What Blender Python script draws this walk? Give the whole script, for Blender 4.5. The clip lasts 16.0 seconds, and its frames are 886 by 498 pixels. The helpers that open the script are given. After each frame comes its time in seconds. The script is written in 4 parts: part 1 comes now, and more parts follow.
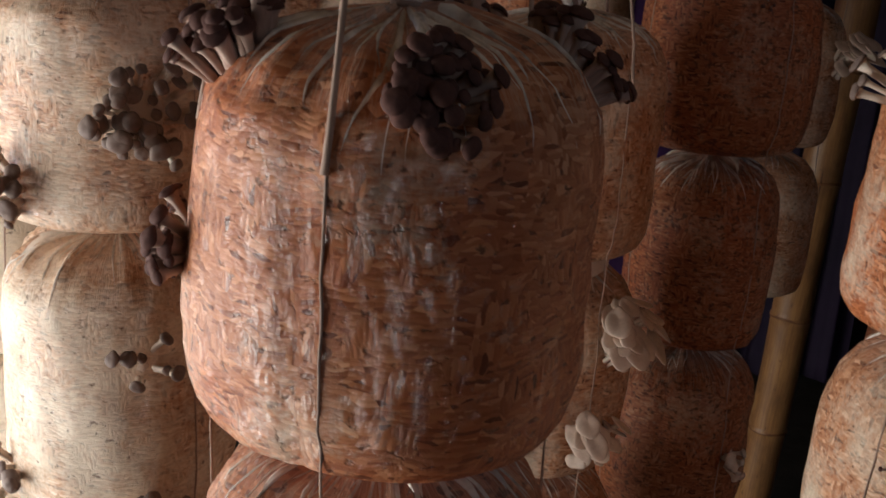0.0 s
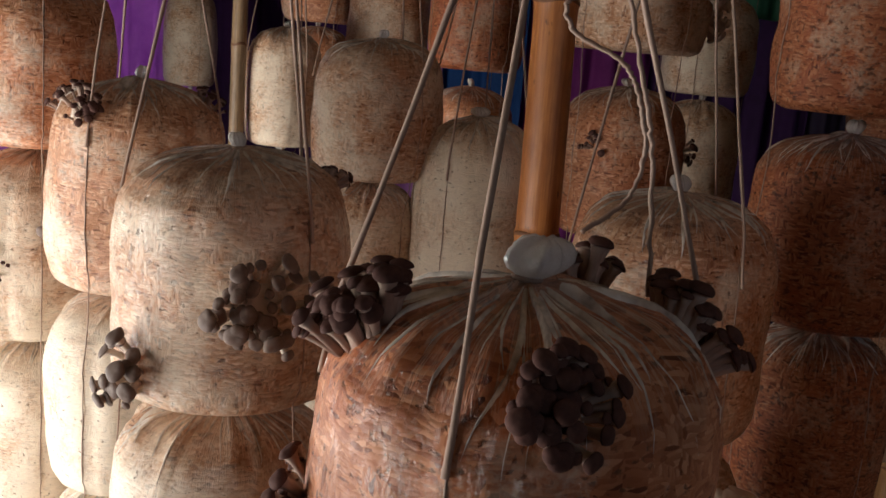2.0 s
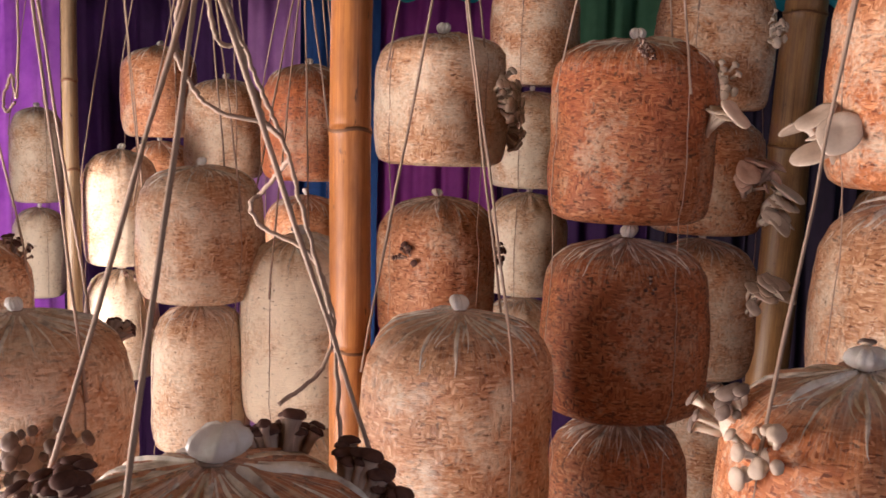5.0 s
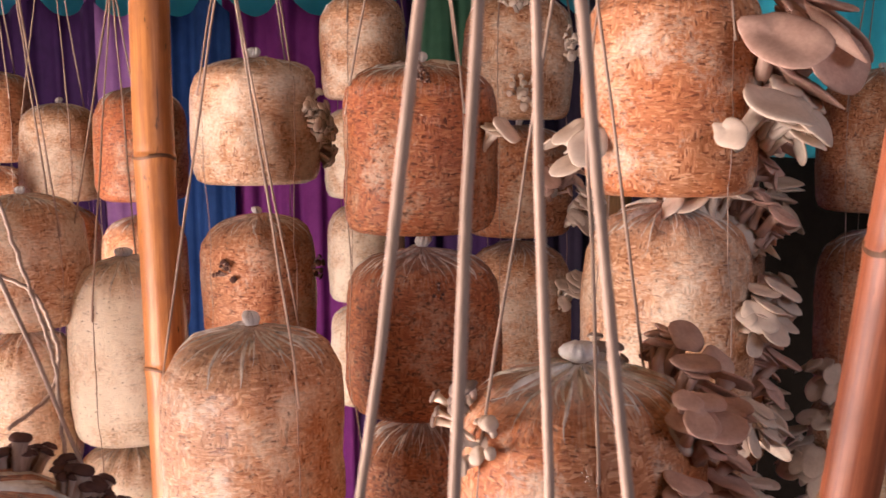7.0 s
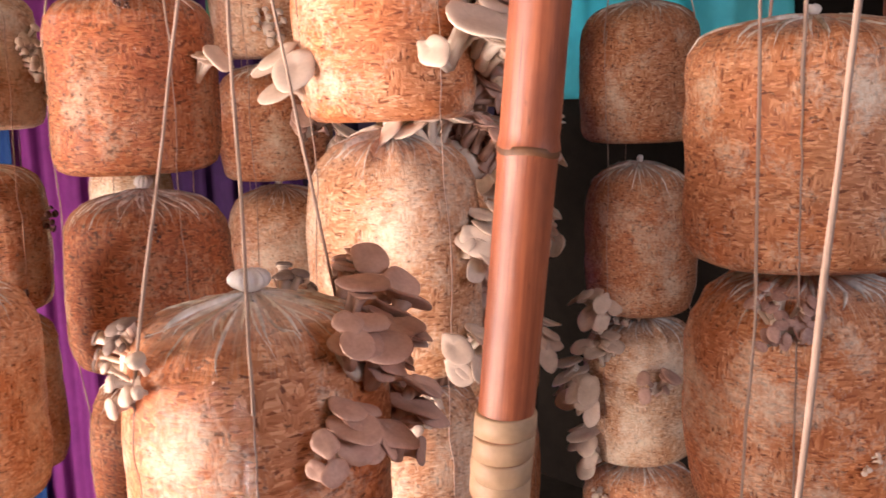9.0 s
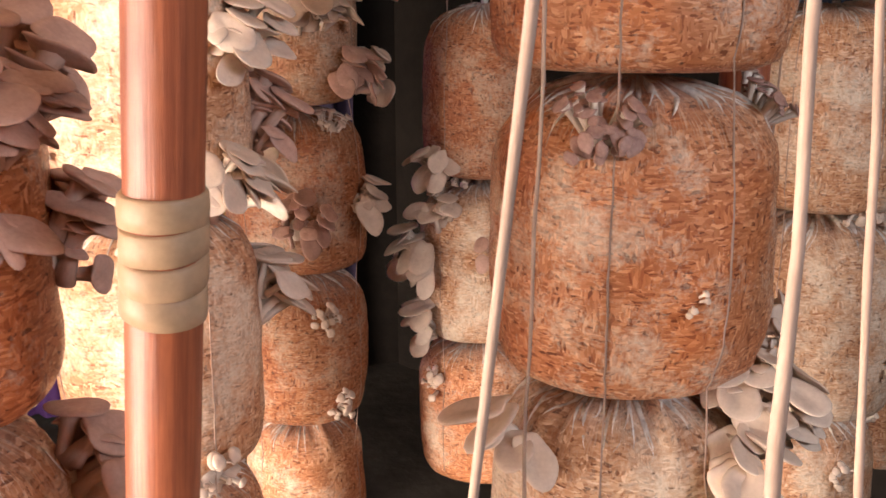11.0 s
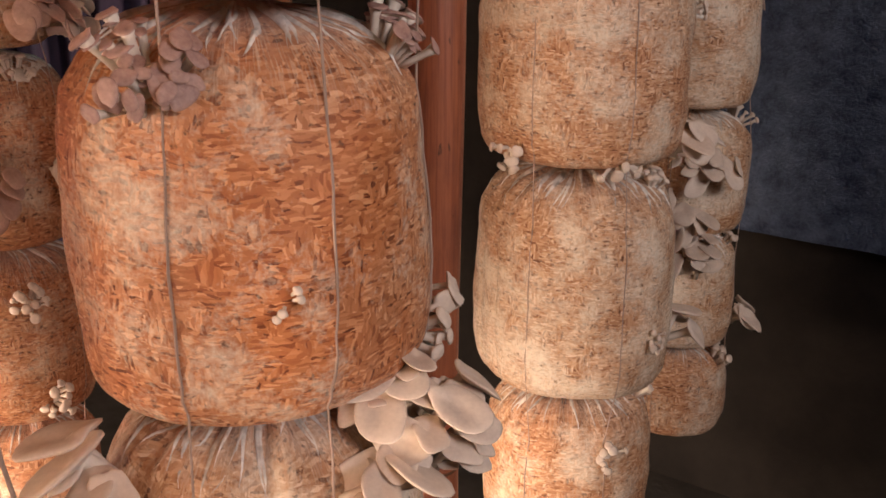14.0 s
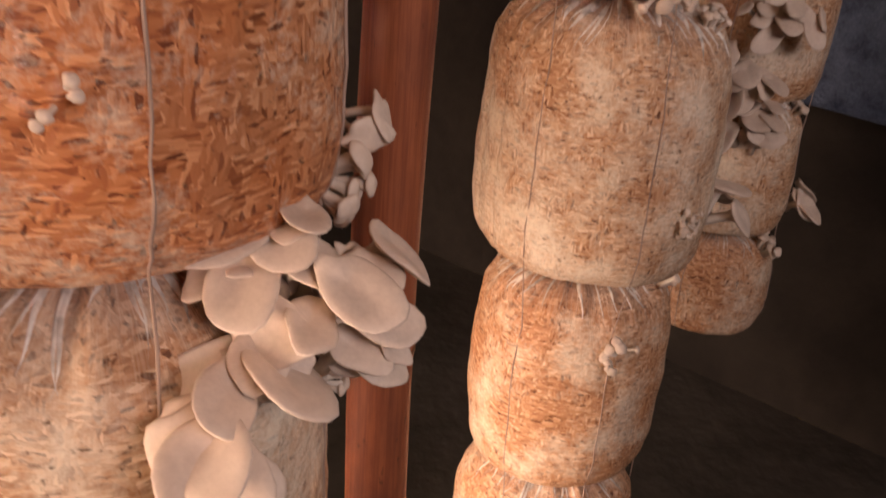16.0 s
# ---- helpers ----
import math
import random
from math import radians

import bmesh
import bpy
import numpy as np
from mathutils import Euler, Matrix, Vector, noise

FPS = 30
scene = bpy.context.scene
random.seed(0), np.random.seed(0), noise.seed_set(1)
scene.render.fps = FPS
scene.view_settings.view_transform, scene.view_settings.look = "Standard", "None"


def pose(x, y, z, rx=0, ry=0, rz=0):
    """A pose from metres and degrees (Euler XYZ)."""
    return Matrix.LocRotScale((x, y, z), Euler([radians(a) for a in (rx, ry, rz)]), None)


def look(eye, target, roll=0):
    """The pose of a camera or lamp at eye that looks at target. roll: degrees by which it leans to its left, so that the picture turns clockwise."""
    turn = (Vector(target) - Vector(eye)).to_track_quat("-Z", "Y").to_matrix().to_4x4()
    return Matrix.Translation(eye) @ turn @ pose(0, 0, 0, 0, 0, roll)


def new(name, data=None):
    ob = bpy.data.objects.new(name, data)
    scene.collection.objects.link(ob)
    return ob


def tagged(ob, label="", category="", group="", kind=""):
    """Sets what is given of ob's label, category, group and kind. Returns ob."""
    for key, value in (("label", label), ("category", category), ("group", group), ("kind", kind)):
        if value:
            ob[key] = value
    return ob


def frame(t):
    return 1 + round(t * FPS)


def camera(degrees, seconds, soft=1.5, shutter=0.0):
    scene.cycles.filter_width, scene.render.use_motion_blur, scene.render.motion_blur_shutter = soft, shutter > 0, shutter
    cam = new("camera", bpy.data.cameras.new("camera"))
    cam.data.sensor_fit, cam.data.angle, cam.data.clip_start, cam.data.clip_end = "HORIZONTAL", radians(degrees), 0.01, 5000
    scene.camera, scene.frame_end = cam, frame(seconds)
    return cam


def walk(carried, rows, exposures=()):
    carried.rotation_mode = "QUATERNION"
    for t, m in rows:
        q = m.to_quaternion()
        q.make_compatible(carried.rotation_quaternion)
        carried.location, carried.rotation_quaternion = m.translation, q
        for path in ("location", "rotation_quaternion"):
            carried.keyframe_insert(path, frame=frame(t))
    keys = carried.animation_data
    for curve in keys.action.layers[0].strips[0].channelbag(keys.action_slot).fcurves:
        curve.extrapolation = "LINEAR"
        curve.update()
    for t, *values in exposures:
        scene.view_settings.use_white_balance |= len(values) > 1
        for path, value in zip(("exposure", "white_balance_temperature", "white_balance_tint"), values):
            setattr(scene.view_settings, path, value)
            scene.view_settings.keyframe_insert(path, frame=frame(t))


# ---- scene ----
# ---- camera ----
cam = camera(47.8, 16.0, soft=1.6, shutter=0.22)
PATH = [
    (0.0, pose(0.0180, -0.0600, 1.4500, 73.52, -3.89, 1.65)),
    (0.5, pose(-0.0037, -0.0601, 1.4726, 75.03, -4.74, 4.09)),
    (1.0, pose(-0.0141, -0.0495, 1.4942, 76.63, -4.56, 6.92)),
    (1.5, pose(-0.0070, -0.0427, 1.5163, 77.73, -4.84, 7.31)),
    (2.0, pose(-0.0027, -0.0463, 1.5342, 78.42, -4.95, 7.27)),
    (2.5, pose(0.0050, -0.0509, 1.5530, 79.16, -4.71, 6.89)),
    (3.0, pose(0.0213, -0.0591, 1.5717, 80.37, -4.23, 5.83)),
    (3.5, pose(0.0396, -0.0711, 1.5874, 81.58, -3.65, 4.80)),
    (4.0, pose(0.0545, -0.0799, 1.6008, 82.01, -3.21, 3.36)),
    (4.2, pose(0.0613, -0.0818, 1.6050, 82.20, -2.88, 2.74)),
    (6.3, pose(0.1940, -0.1603, 1.6361, 83.36, -0.00, -2.89)),
    (6.5, pose(0.1929, -0.1750, 1.6435, 83.11, -0.15, -4.10)),
    (7.0, pose(0.2456, -0.1768, 1.6401, 82.99, 0.51, -5.33)),
    (7.5, pose(0.2980, -0.1685, 1.6279, 82.79, 1.22, -6.95)),
    (8.0, pose(0.3411, -0.1651, 1.6101, 82.06, 1.14, -8.37)),
    (8.5, pose(0.3790, -0.1682, 1.6013, 81.33, 1.71, -10.34)),
    (9.0, pose(0.4068, -0.1520, 1.5953, 80.54, 2.00, -14.40)),
    (9.5, pose(0.4531, -0.1133, 1.5578, 79.99, 1.93, -18.03)),
    (9.7, pose(0.4689, -0.0973, 1.5371, 79.13, 2.22, -18.92)),
    (11.8, pose(0.6375, 0.0433, 1.4418, 74.25, -1.34, -21.65)),
    (12.0, pose(0.6474, 0.0441, 1.4411, 74.17, -0.82, -22.95)),
    (12.5, pose(0.6802, 0.0313, 1.4437, 73.78, -0.14, -24.67)),
    (13.0, pose(0.7599, 0.0559, 1.4355, 73.41, 0.17, -26.07)),
    (13.5, pose(0.8362, 0.0802, 1.4430, 73.11, 0.44, -27.02)),
    (14.0, pose(0.8845, 0.1109, 1.4229, 72.13, -0.23, -26.82)),
    (14.5, pose(0.9230, 0.1327, 1.4090, 71.54, -1.02, -26.83)),
    (15.0, pose(0.9646, 0.1614, 1.3895, 71.10, -1.34, -26.26)),
    (15.5, pose(1.0013, 0.2016, 1.3724, 70.45, -1.49, -23.75)),
    (16.0, pose(1.0596, 0.2916, 1.3215, 63.90, -4.25, -22.00)),
]
EXPOSURES = [
    (0.0, -0.72, 5800, 8), (2.5, -0.8, 5900, 8), (4.2, 0.25, 6100, 15), (6.3, 1.2, 6500, 25), (7.5, 1.33, 6500, 25), (9.0, 1.9, 6700, 25), (9.7, 2.06, 6800, 26),
    (11.8, 2.25, 6800, 14), (13.0, 2.22, 7200, 20), (15.4, 2.18, 8000, 28), (16.0, 2.0, 8200, 32),
]
walk(cam, PATH, EXPOSURES)

# ---- light ----
world = bpy.data.worlds.new("world")
scene.world = world
world.use_nodes = True
wn = world.node_tree
sky = wn.nodes.new("ShaderNodeTexSky")
sky.sky_type = 'NISHITA'
sky.sun_disc = False
sky.sun_elevation = radians(42)
sky.sun_rotation = radians(250)
wn.links.new(sky.outputs[0], wn.nodes["Background"].inputs[0])
wn.nodes["Background"].inputs[1].default_value = 0.12
sun = new("sun", bpy.data.lights.new("sun", 'SUN'))
sun.data.energy, sun.data.angle, sun.data.color = 3.0, radians(0.5), (1.0, 0.95, 0.86)
sun.matrix_world = look((-4, -1.5, 4.2), (0, 0, 0))


def opening_light(name, eye, target, sx, sy, power, color):
    lamp = new(name, bpy.data.lights.new(name, 'AREA'))
    lamp.data.shape, lamp.data.size, lamp.data.size_y = 'RECTANGLE', sx, sy
    lamp.data.energy, lamp.data.color = power, color
    lamp.matrix_world = look(eye, target)
    return lamp


# daylight standing in the open side of the shed and in the opening behind the walker
opening_light("doorway_light", (-1.48, 0.55, 0.74), (0.0, 0.85, 1.03), 1.7, 1.24, 92, (1.0, 0.92, 0.80))
opening_light("rear_opening_light", (1.9, -1.54, 2.16), (1.4, 1.0, 1.3), 1.25, 0.55, 8.5, (0.84, 0.91, 1.0))

# unseen lamps added behind the purple curtain and the corner sheet to brighten them
opening_light("end_opening_light", (-1.85, 3.66, 1.25), (-1.75, 0.0, 1.25), 1.0, 1.9, 24, (0.92, 0.95, 1.0))
opening_light("high_opening_light", (2.35, 3.5, 2.05), (2.2, 2.0, 1.7), 1.1, 0.7, 4.5, (0.92, 0.95, 1.0))

# ---- materials ----


def mat(name):
    m = bpy.data.materials.new(name)
    m.use_nodes = True
    nt = m.node_tree
    return m, nt, nt.nodes["Principled BSDF"]


def node(nt, kind, **values):
    n = nt.nodes.new(kind)
    for key, value in values.items():
        n.inputs[key].default_value = value
    return n


def ramp(nt, fac, stops):
    n = nt.nodes.new("ShaderNodeValToRGB")
    e = n.color_ramp.elements
    while len(e) < len(stops):
        e.new(0.5)
    for slot, (at, col) in zip(e, stops):
        slot.position, slot.color = at, (*col, 1) if len(col) == 3 else col
    nt.links.new(fac, n.inputs[0])
    return n.outputs[0]


def mix(nt, fac, a, b, mode='MIX'):
    n = nt.nodes.new("ShaderNodeMix")
    n.data_type, n.blend_type = 'RGBA', mode
    for value, slot in ((fac, 0), (a, 6), (b, 7)):
        if hasattr(value, "links"):
            nt.links.new(value, n.inputs[slot])
        else:
            n.inputs[slot].default_value = value if slot == 0 else (*value, 1)
    return n.outputs[2]


def calc(nt, op, a, b=None, c=None):
    n = nt.nodes.new("ShaderNodeMath")
    n.operation = op
    for i, value in enumerate((a, b, c)):
        if value is None:
            continue
        if hasattr(value, "links"):
            nt.links.new(value, n.inputs[i])
        else:
            n.inputs[i].default_value = value
    return n.outputs[0]


def noise_tex(nt, vector, scale, detail=4.0, rough=0.6, distort=0.0):
    n = node(nt, "ShaderNodeTexNoise", Scale=scale, Detail=detail, Roughness=rough, Distortion=distort)
    nt.links.new(vector, n.inputs["Vector"])
    return n.outputs[0]


def mapped(nt, vector, scale=(1, 1, 1), rot=(0, 0, 0)):
    n = nt.nodes.new("ShaderNodeMapping")
    n.inputs["Scale"].default_value, n.inputs["Rotation"].default_value = scale, rot
    nt.links.new(vector, n.inputs["Vector"])
    return n.outputs[0]


def bumped(nt, bsdf, height, strength, dist, slot="Normal"):
    b = node(nt, "ShaderNodeBump", Strength=strength, Distance=dist)
    nt.links.new(height, b.inputs["Height"])
    nt.links.new(b.outputs[0], bsdf.inputs[slot])
    return b


def straw_material():
    """Chopped straw packed in clear film, with white mycelium. The object's colour says how pale (red), how rusty
    (green) and how dark from damp and painted shade (blue) a bag is.
    """
    m, nt, p = mat("straw_in_film")
    info = nt.nodes.new("ShaderNodeObjectInfo")
    split = nt.nodes.new("ShaderNodeSeparateColor")
    nt.links.new(info.outputs["Color"], split.inputs[0])
    pale, rust, damp = split.outputs[0], split.outputs[1], split.outputs[2]
    co = nt.nodes.new("ShaderNodeTexCoord")
    obj, gen = co.outputs["Object"], co.outputs["Generated"]
    shift = nt.nodes.new("ShaderNodeVectorMath")
    shift.operation = 'MULTIPLY_ADD'
    nt.links.new(info.outputs["Random"], shift.inputs[0])
    shift.inputs[1].default_value = (7.0, 3.0, 5.0)
    nt.links.new(obj, shift.inputs[2])
    pos = shift.outputs[0]
    warp = node(nt, "ShaderNodeTexNoise", Scale=40.0, Detail=3.0)
    nt.links.new(pos, warp.inputs["Vector"])
    add = nt.nodes.new("ShaderNodeVectorMath")
    add.operation = 'MULTIPLY_ADD'
    nt.links.new(warp.outputs["Color"], add.inputs[0])
    add.inputs[1].default_value = (0.009, 0.009, 0.009)
    nt.links.new(pos, add.inputs[2])
    flakes, tints = [], []
    for scale, rot in (((105, 105, 430), (0.25, 0.2, 0)), ((112, 112, 470), (1.1, 1.0, 0.4)), ((112, 112, 460), (-1.0, -1.05, 1.1)), ((400, 400, 110), (0.25, 0.2, 0.7))):
        v = node(nt, "ShaderNodeTexVoronoi", Scale=1.0, Randomness=1.0)
        nt.links.new(mapped(nt, add.outputs[0], scale, rot), v.inputs["Vector"])
        c = nt.nodes.new("ShaderNodeSeparateColor")
        nt.links.new(v.outputs["Color"], c.inputs[0])
        flakes.append(v.outputs["Distance"])
        tints.append(c.outputs[0])
    # which way the chips lie changes from spot to spot
    spot = node(nt, "ShaderNodeTexVoronoi", Scale=84.0, Randomness=1.0)
    nt.links.new(add.outputs[0], spot.inputs["Vector"])
    sc = nt.nodes.new("ShaderNodeSeparateColor")
    nt.links.new(spot.outputs["Color"], sc.inputs[0])

    def pick(values, sel):
        out = values[0]
        for limit, value in zip((0.2, 0.47, 0.74), values[1:]):
            m_ = nt.nodes.new("ShaderNodeMix")
            nt.links.new(calc(nt, 'GREATER_THAN', sel, limit), m_.inputs[0])
            nt.links.new(out, m_.inputs[2])
            nt.links.new(value, m_.inputs[3])
            out = m_.outputs[0]
        return out
    tint, dist = pick(tints, sc.outputs[0]), pick(flakes, sc.outputs[0])
    straw = ramp(nt, tint, [(0.0, (0.15, 0.06, 0.026)), (0.06, (0.29, 0.13, 0.06)), (0.2, (0.43, 0.225, 0.115)), (0.55, (0.52, 0.295, 0.165)), (0.82, (0.61, 0.38, 0.225)), (1.0, (0.76, 0.57, 0.40))])
    # the rusty tint of wet straw
    wet = noise_tex(nt, pos, 9.0, 3.0)
    straw = mix(nt, calc(nt, 'MULTIPLY', rust, ramp(nt, wet, [(0.3, (0.55, 0.55, 0.55)), (0.6, (1, 1, 1))])), straw, mix(nt, 1.0, straw, (0.95, 0.50, 0.29), 'MULTIPLY'))
    lift = nt.nodes.new("ShaderNodeSeparateXYZ")
    nt.links.new(gen, lift.inputs[0])
    high = lift.outputs[2]
    # mycelium, thinner near the neck: broad clouds and a fine web
    cloud = noise_tex(nt, pos, 12.0, 6.0, 0.65)
    web = noise_tex(nt, add.outputs[0], 210.0, 3.0, 0.7)
    cover = calc(nt, 'ADD', calc(nt, 'MULTIPLY_ADD', cloud, 2.2, -1.12), calc(nt, 'MULTIPLY_ADD', web, 0.8, -0.4))
    cover = calc(nt, 'ADD', cover, calc(nt, 'MULTIPLY_ADD', pale, 0.85, -0.08))
    cover = calc(nt, 'SUBTRACT', cover, calc(nt, 'MULTIPLY', calc(nt, 'MAXIMUM', calc(nt, 'SUBTRACT', high, 0.72), 0.0), 1.3))
    cover = ramp(nt, cover, [(0.05, (0, 0, 0)), (0.62, (0.84, 0.84, 0.84))])
    body = mix(nt, cover, straw, (0.80, 0.68, 0.53))
    # dark hollows between the chips
    dark = noise_tex(nt, mapped(nt, add.outputs[0], (1, 1, 1.3), (0.7, 0.5, 0)), 130.0, 3.0, 0.6)
    dark = calc(nt, 'ADD', dark, calc(nt, 'MULTIPLY', damp, 0.07))
    hollow = ramp(nt, dark, [(0.63, (0, 0, 0)), (0.72, (0.8, 0.8, 0.8))])
    body = mix(nt, hollow, body, (0.11, 0.045, 0.02))
    body = mix(nt, calc(nt, 'MULTIPLY', damp, 0.8), body, mix(nt, 1.0, body, (0.52, 0.38, 0.29), 'MULTIPLY'))
    # creases of empty film that run to the tied neck, their highlights painted pale
    sep = nt.nodes.new("ShaderNodeSeparateXYZ")
    nt.links.new(gen, sep.inputs[0])
    gx, gy = calc(nt, 'SUBTRACT', sep.outputs[0], 0.5), calc(nt, 'SUBTRACT', sep.outputs[1], 0.5)
    ang = calc(nt, 'ARCTAN2', gy, gx)
    comb = nt.nodes.new("ShaderNodeCombineXYZ")
    nt.links.new(calc(nt, 'SINE', ang), comb.inputs[0])
    nt.links.new(calc(nt, 'COSINE', ang), comb.inputs[1])
    nt.links.new(calc(nt, 'ADD', calc(nt, 'MULTIPLY', sep.outputs[2], 0.25), info.outputs["Random"]), comb.inputs[2])
    lines = noise_tex(nt, comb.outputs[0], 9.0, 4.0, 0.7)
    lines = ramp(nt, lines, [(0.40, (0, 0, 0)), (0.43, (0.7, 0.7, 0.7)), (0.46, (0, 0, 0)), (0.52, (0, 0, 0)), (0.55, (1, 1, 1)), (0.59, (0.1, 0.1, 0.1)), (0.64, (0.1, 0.1, 0.1)), (0.67, (0.9, 0.9, 0.9)), (0.71, (0, 0, 0))])
    top = ramp(nt, sep.outputs[2], [(0.76, (0, 0, 0)), (0.93, (1, 1, 1))])
    crease = calc(nt, 'MULTIPLY', lines, top)
    # slack film gathers and turns milky towards the neck; sky sheen is painted in too
    reach = calc(nt, 'SQRT', calc(nt, 'ADD', calc(nt, 'MULTIPLY', gx, gx), calc(nt, 'MULTIPLY', gy, gy)))
    milky = calc(nt, 'MULTIPLY', ramp(nt, reach, [(0.05, (0.95, 0.95, 0.95)), (0.2, (0.5, 0.5, 0.5)), (0.42, (0.0, 0.0, 0.0))]), calc(nt, 'MULTIPLY', top, info.outputs["Alpha"]))
    body = mix(nt, milky, body, (0.82, 0.75, 0.69))
    body = mix(nt, calc(nt, 'MULTIPLY', crease, 0.5), body, (0.82, 0.68, 0.53))
    nt.links.new(body, p.inputs["Base Color"])
    p.inputs["Roughness"].default_value = 0.62
    p.inputs["Specular IOR Level"].default_value = 0.25
    relief = calc(nt, 'ADD', calc(nt, 'MULTIPLY', dist, -0.35), calc(nt, 'MULTIPLY', tint, 0.4))
    relief = calc(nt, 'ADD', relief, calc(nt, 'MULTIPLY', hollow, -0.6))
    relief = calc(nt, 'ADD', relief, calc(nt, 'MULTIPLY', crease, 0.6))
    bumped(nt, p, relief, 0.5, 0.0022)
    # clear film with fine wrinkles over it
    p.inputs["Coat Weight"].default_value = 0.6
    p.inputs["Coat Roughness"].default_value = 0.09
    p.inputs["Coat IOR"].default_value = 1.48
    wrinkle = noise_tex(nt, mapped(nt, pos, (1, 1, 0.6), (0.3, 0.15, 0)), 110.0, 4.0, 0.7, 0.8)
    big = noise_tex(nt, pos, 17.0, 2.0)
    fold = noise_tex(nt, mapped(nt, pos, (1, 1, 0.16), (0.06, 0.05, 0)), 42.0, 3.0, 0.6)
    wrinkle = calc(nt, 'ADD', wrinkle, calc(nt, 'MULTIPLY', fold, 0.5))
    film = calc(nt, 'ADD', calc(nt, 'ADD', wrinkle, calc(nt, 'MULTIPLY', big, 1.3)), calc(nt, 'MULTIPLY', crease, 0.7))
    bumped(nt, p, film, 1.0, 0.0065, "Coat Normal")
    return m


def simple_material(name, base, second, scale, rough, bump=0.2, dist=0.002, stretch=(1, 1, 1), spec=0.4, sheen=0.0, translucent=0.0, coat=0.0):
    """A surface of two mottled colours with grain at two scales."""
    m, nt, p = mat(name)
    co = nt.nodes.new("ShaderNodeTexCoord")
    info = nt.nodes.new("ShaderNodeObjectInfo")
    shift = nt.nodes.new("ShaderNodeVectorMath")
    shift.operation = 'MULTIPLY_ADD'
    nt.links.new(info.outputs["Random"], shift.inputs[0])
    shift.inputs[1].default_value = (3.0, 5.0, 2.0)
    nt.links.new(co.outputs["Object"], shift.inputs[2])
    v = mapped(nt, shift.outputs[0], stretch)
    a, b = noise_tex(nt, v, scale, 5.0, 0.65), noise_tex(nt, v, scale * 7, 3.0, 0.6)
    f = calc(nt, 'ADD', calc(nt, 'MULTIPLY', a, 0.7), calc(nt, 'MULTIPLY', b, 0.3))
    col = mix(nt, ramp(nt, f, [(0.36, (0, 0, 0)), (0.64, (1, 1, 1))]), base, second)
    nt.links.new(col, p.inputs["Base Color"])
    p.inputs["Roughness"].default_value = rough
    p.inputs["Specular IOR Level"].default_value = spec
    p.inputs["Coat Weight"].default_value = coat
    p.inputs["Coat Roughness"].default_value = 0.25
    bumped(nt, p, f, bump, dist)
    if translucent:
        t = nt.nodes.new("ShaderNodeBsdfTranslucent")
        nt.links.new(col, t.inputs[0])
        mx = node(nt, "ShaderNodeMixShader", Fac=translucent)
        nt.links.new(p.outputs[0], mx.inputs[1])
        nt.links.new(t.outputs[0], mx.inputs[2])
        nt.links.new(mx.outputs[0], nt.nodes["Material Output"].inputs[0])
    return m


STRAW = straw_material()
FILM = simple_material("tied_film", (0.90, 0.86, 0.83), (0.78, 0.71, 0.67), 120, 0.32, 0.6, 0.003, spec=0.6, coat=0.5, translucent=0.25)


def pleat_material():
    """Folded clear film: milky where it doubles, see-through between."""
    m = simple_material("pleated_film", (0.90, 0.85, 0.79), (0.76, 0.64, 0.52), 60, 0.3, 0.3, 0.001, (1, 1, 0.5), spec=0.6, coat=0.4)
    nt = m.node_tree
    p, out = nt.nodes["Principled BSDF"], nt.nodes["Material Output"]
    co = nt.nodes.new("ShaderNodeTexCoord")
    thin = ramp(nt, noise_tex(nt, co.outputs["Object"], 45.0, 3.0), [(0.42, (0.0, 0.0, 0.0)), (0.70, (0.7, 0.7, 0.7))])
    clear = nt.nodes.new("ShaderNodeBsdfTransparent")
    mx = nt.nodes.new("ShaderNodeMixShader")
    nt.links.new(thin, mx.inputs[0])
    nt.links.new(p.outputs[0], mx.inputs[1])
    nt.links.new(clear.outputs[0], mx.inputs[2])
    nt.links.new(mx.outputs[0], out.inputs[0])
    return m


PLEATS = pleat_material()
ROPE = simple_material("twine", (0.41, 0.275, 0.215), (0.28, 0.185, 0.14), 90, 0.75, 0.5, 0.001, (1, 1, 0.25))
CAP_PALE = simple_material("pale_cap", (0.72, 0.57, 0.46), (0.57, 0.43, 0.34), 30, 0.55, 0.12, 0.001, spec=0.3)
CAP_GREY = simple_material("grey_cap", (0.62, 0.385, 0.30), (0.43, 0.25, 0.195), 40, 0.55, 0.15, 0.001, spec=0.3)
CAP_PLUM = simple_material("plum_brown_cap", (0.50, 0.30, 0.24), (0.26, 0.135, 0.11), 45, 0.55, 0.15, 0.001, spec=0.3)
CAP_MID = simple_material("brown_grey_cap", (0.25, 0.18, 0.15), (0.14, 0.095, 0.08), 40, 0.6, 0.15, 0.001, spec=0.25)
CAP_DARK = simple_material("dark_cap", (0.13, 0.062, 0.05), (0.065, 0.032, 0.028), 60, 0.8, 0.2, 0.001, spec=0.12)
STEM_PINK = simple_material("pinkish_gills", (0.60, 0.40, 0.32), (0.44, 0.28, 0.22), 60, 0.7, 0.25, 0.001, (1, 1, 0.3), spec=0.2)
STEM_BROWN = simple_material("young_stem", (0.50, 0.36, 0.29), (0.30, 0.20, 0.16), 60, 0.7, 0.25, 0.001, (1, 1, 0.3), spec=0.2)
STEM = simple_material("mushroom_stem", (0.74, 0.63, 0.53), (0.58, 0.46, 0.37), 60, 0.7, 0.25, 0.001, (1, 1, 0.3), spec=0.2)


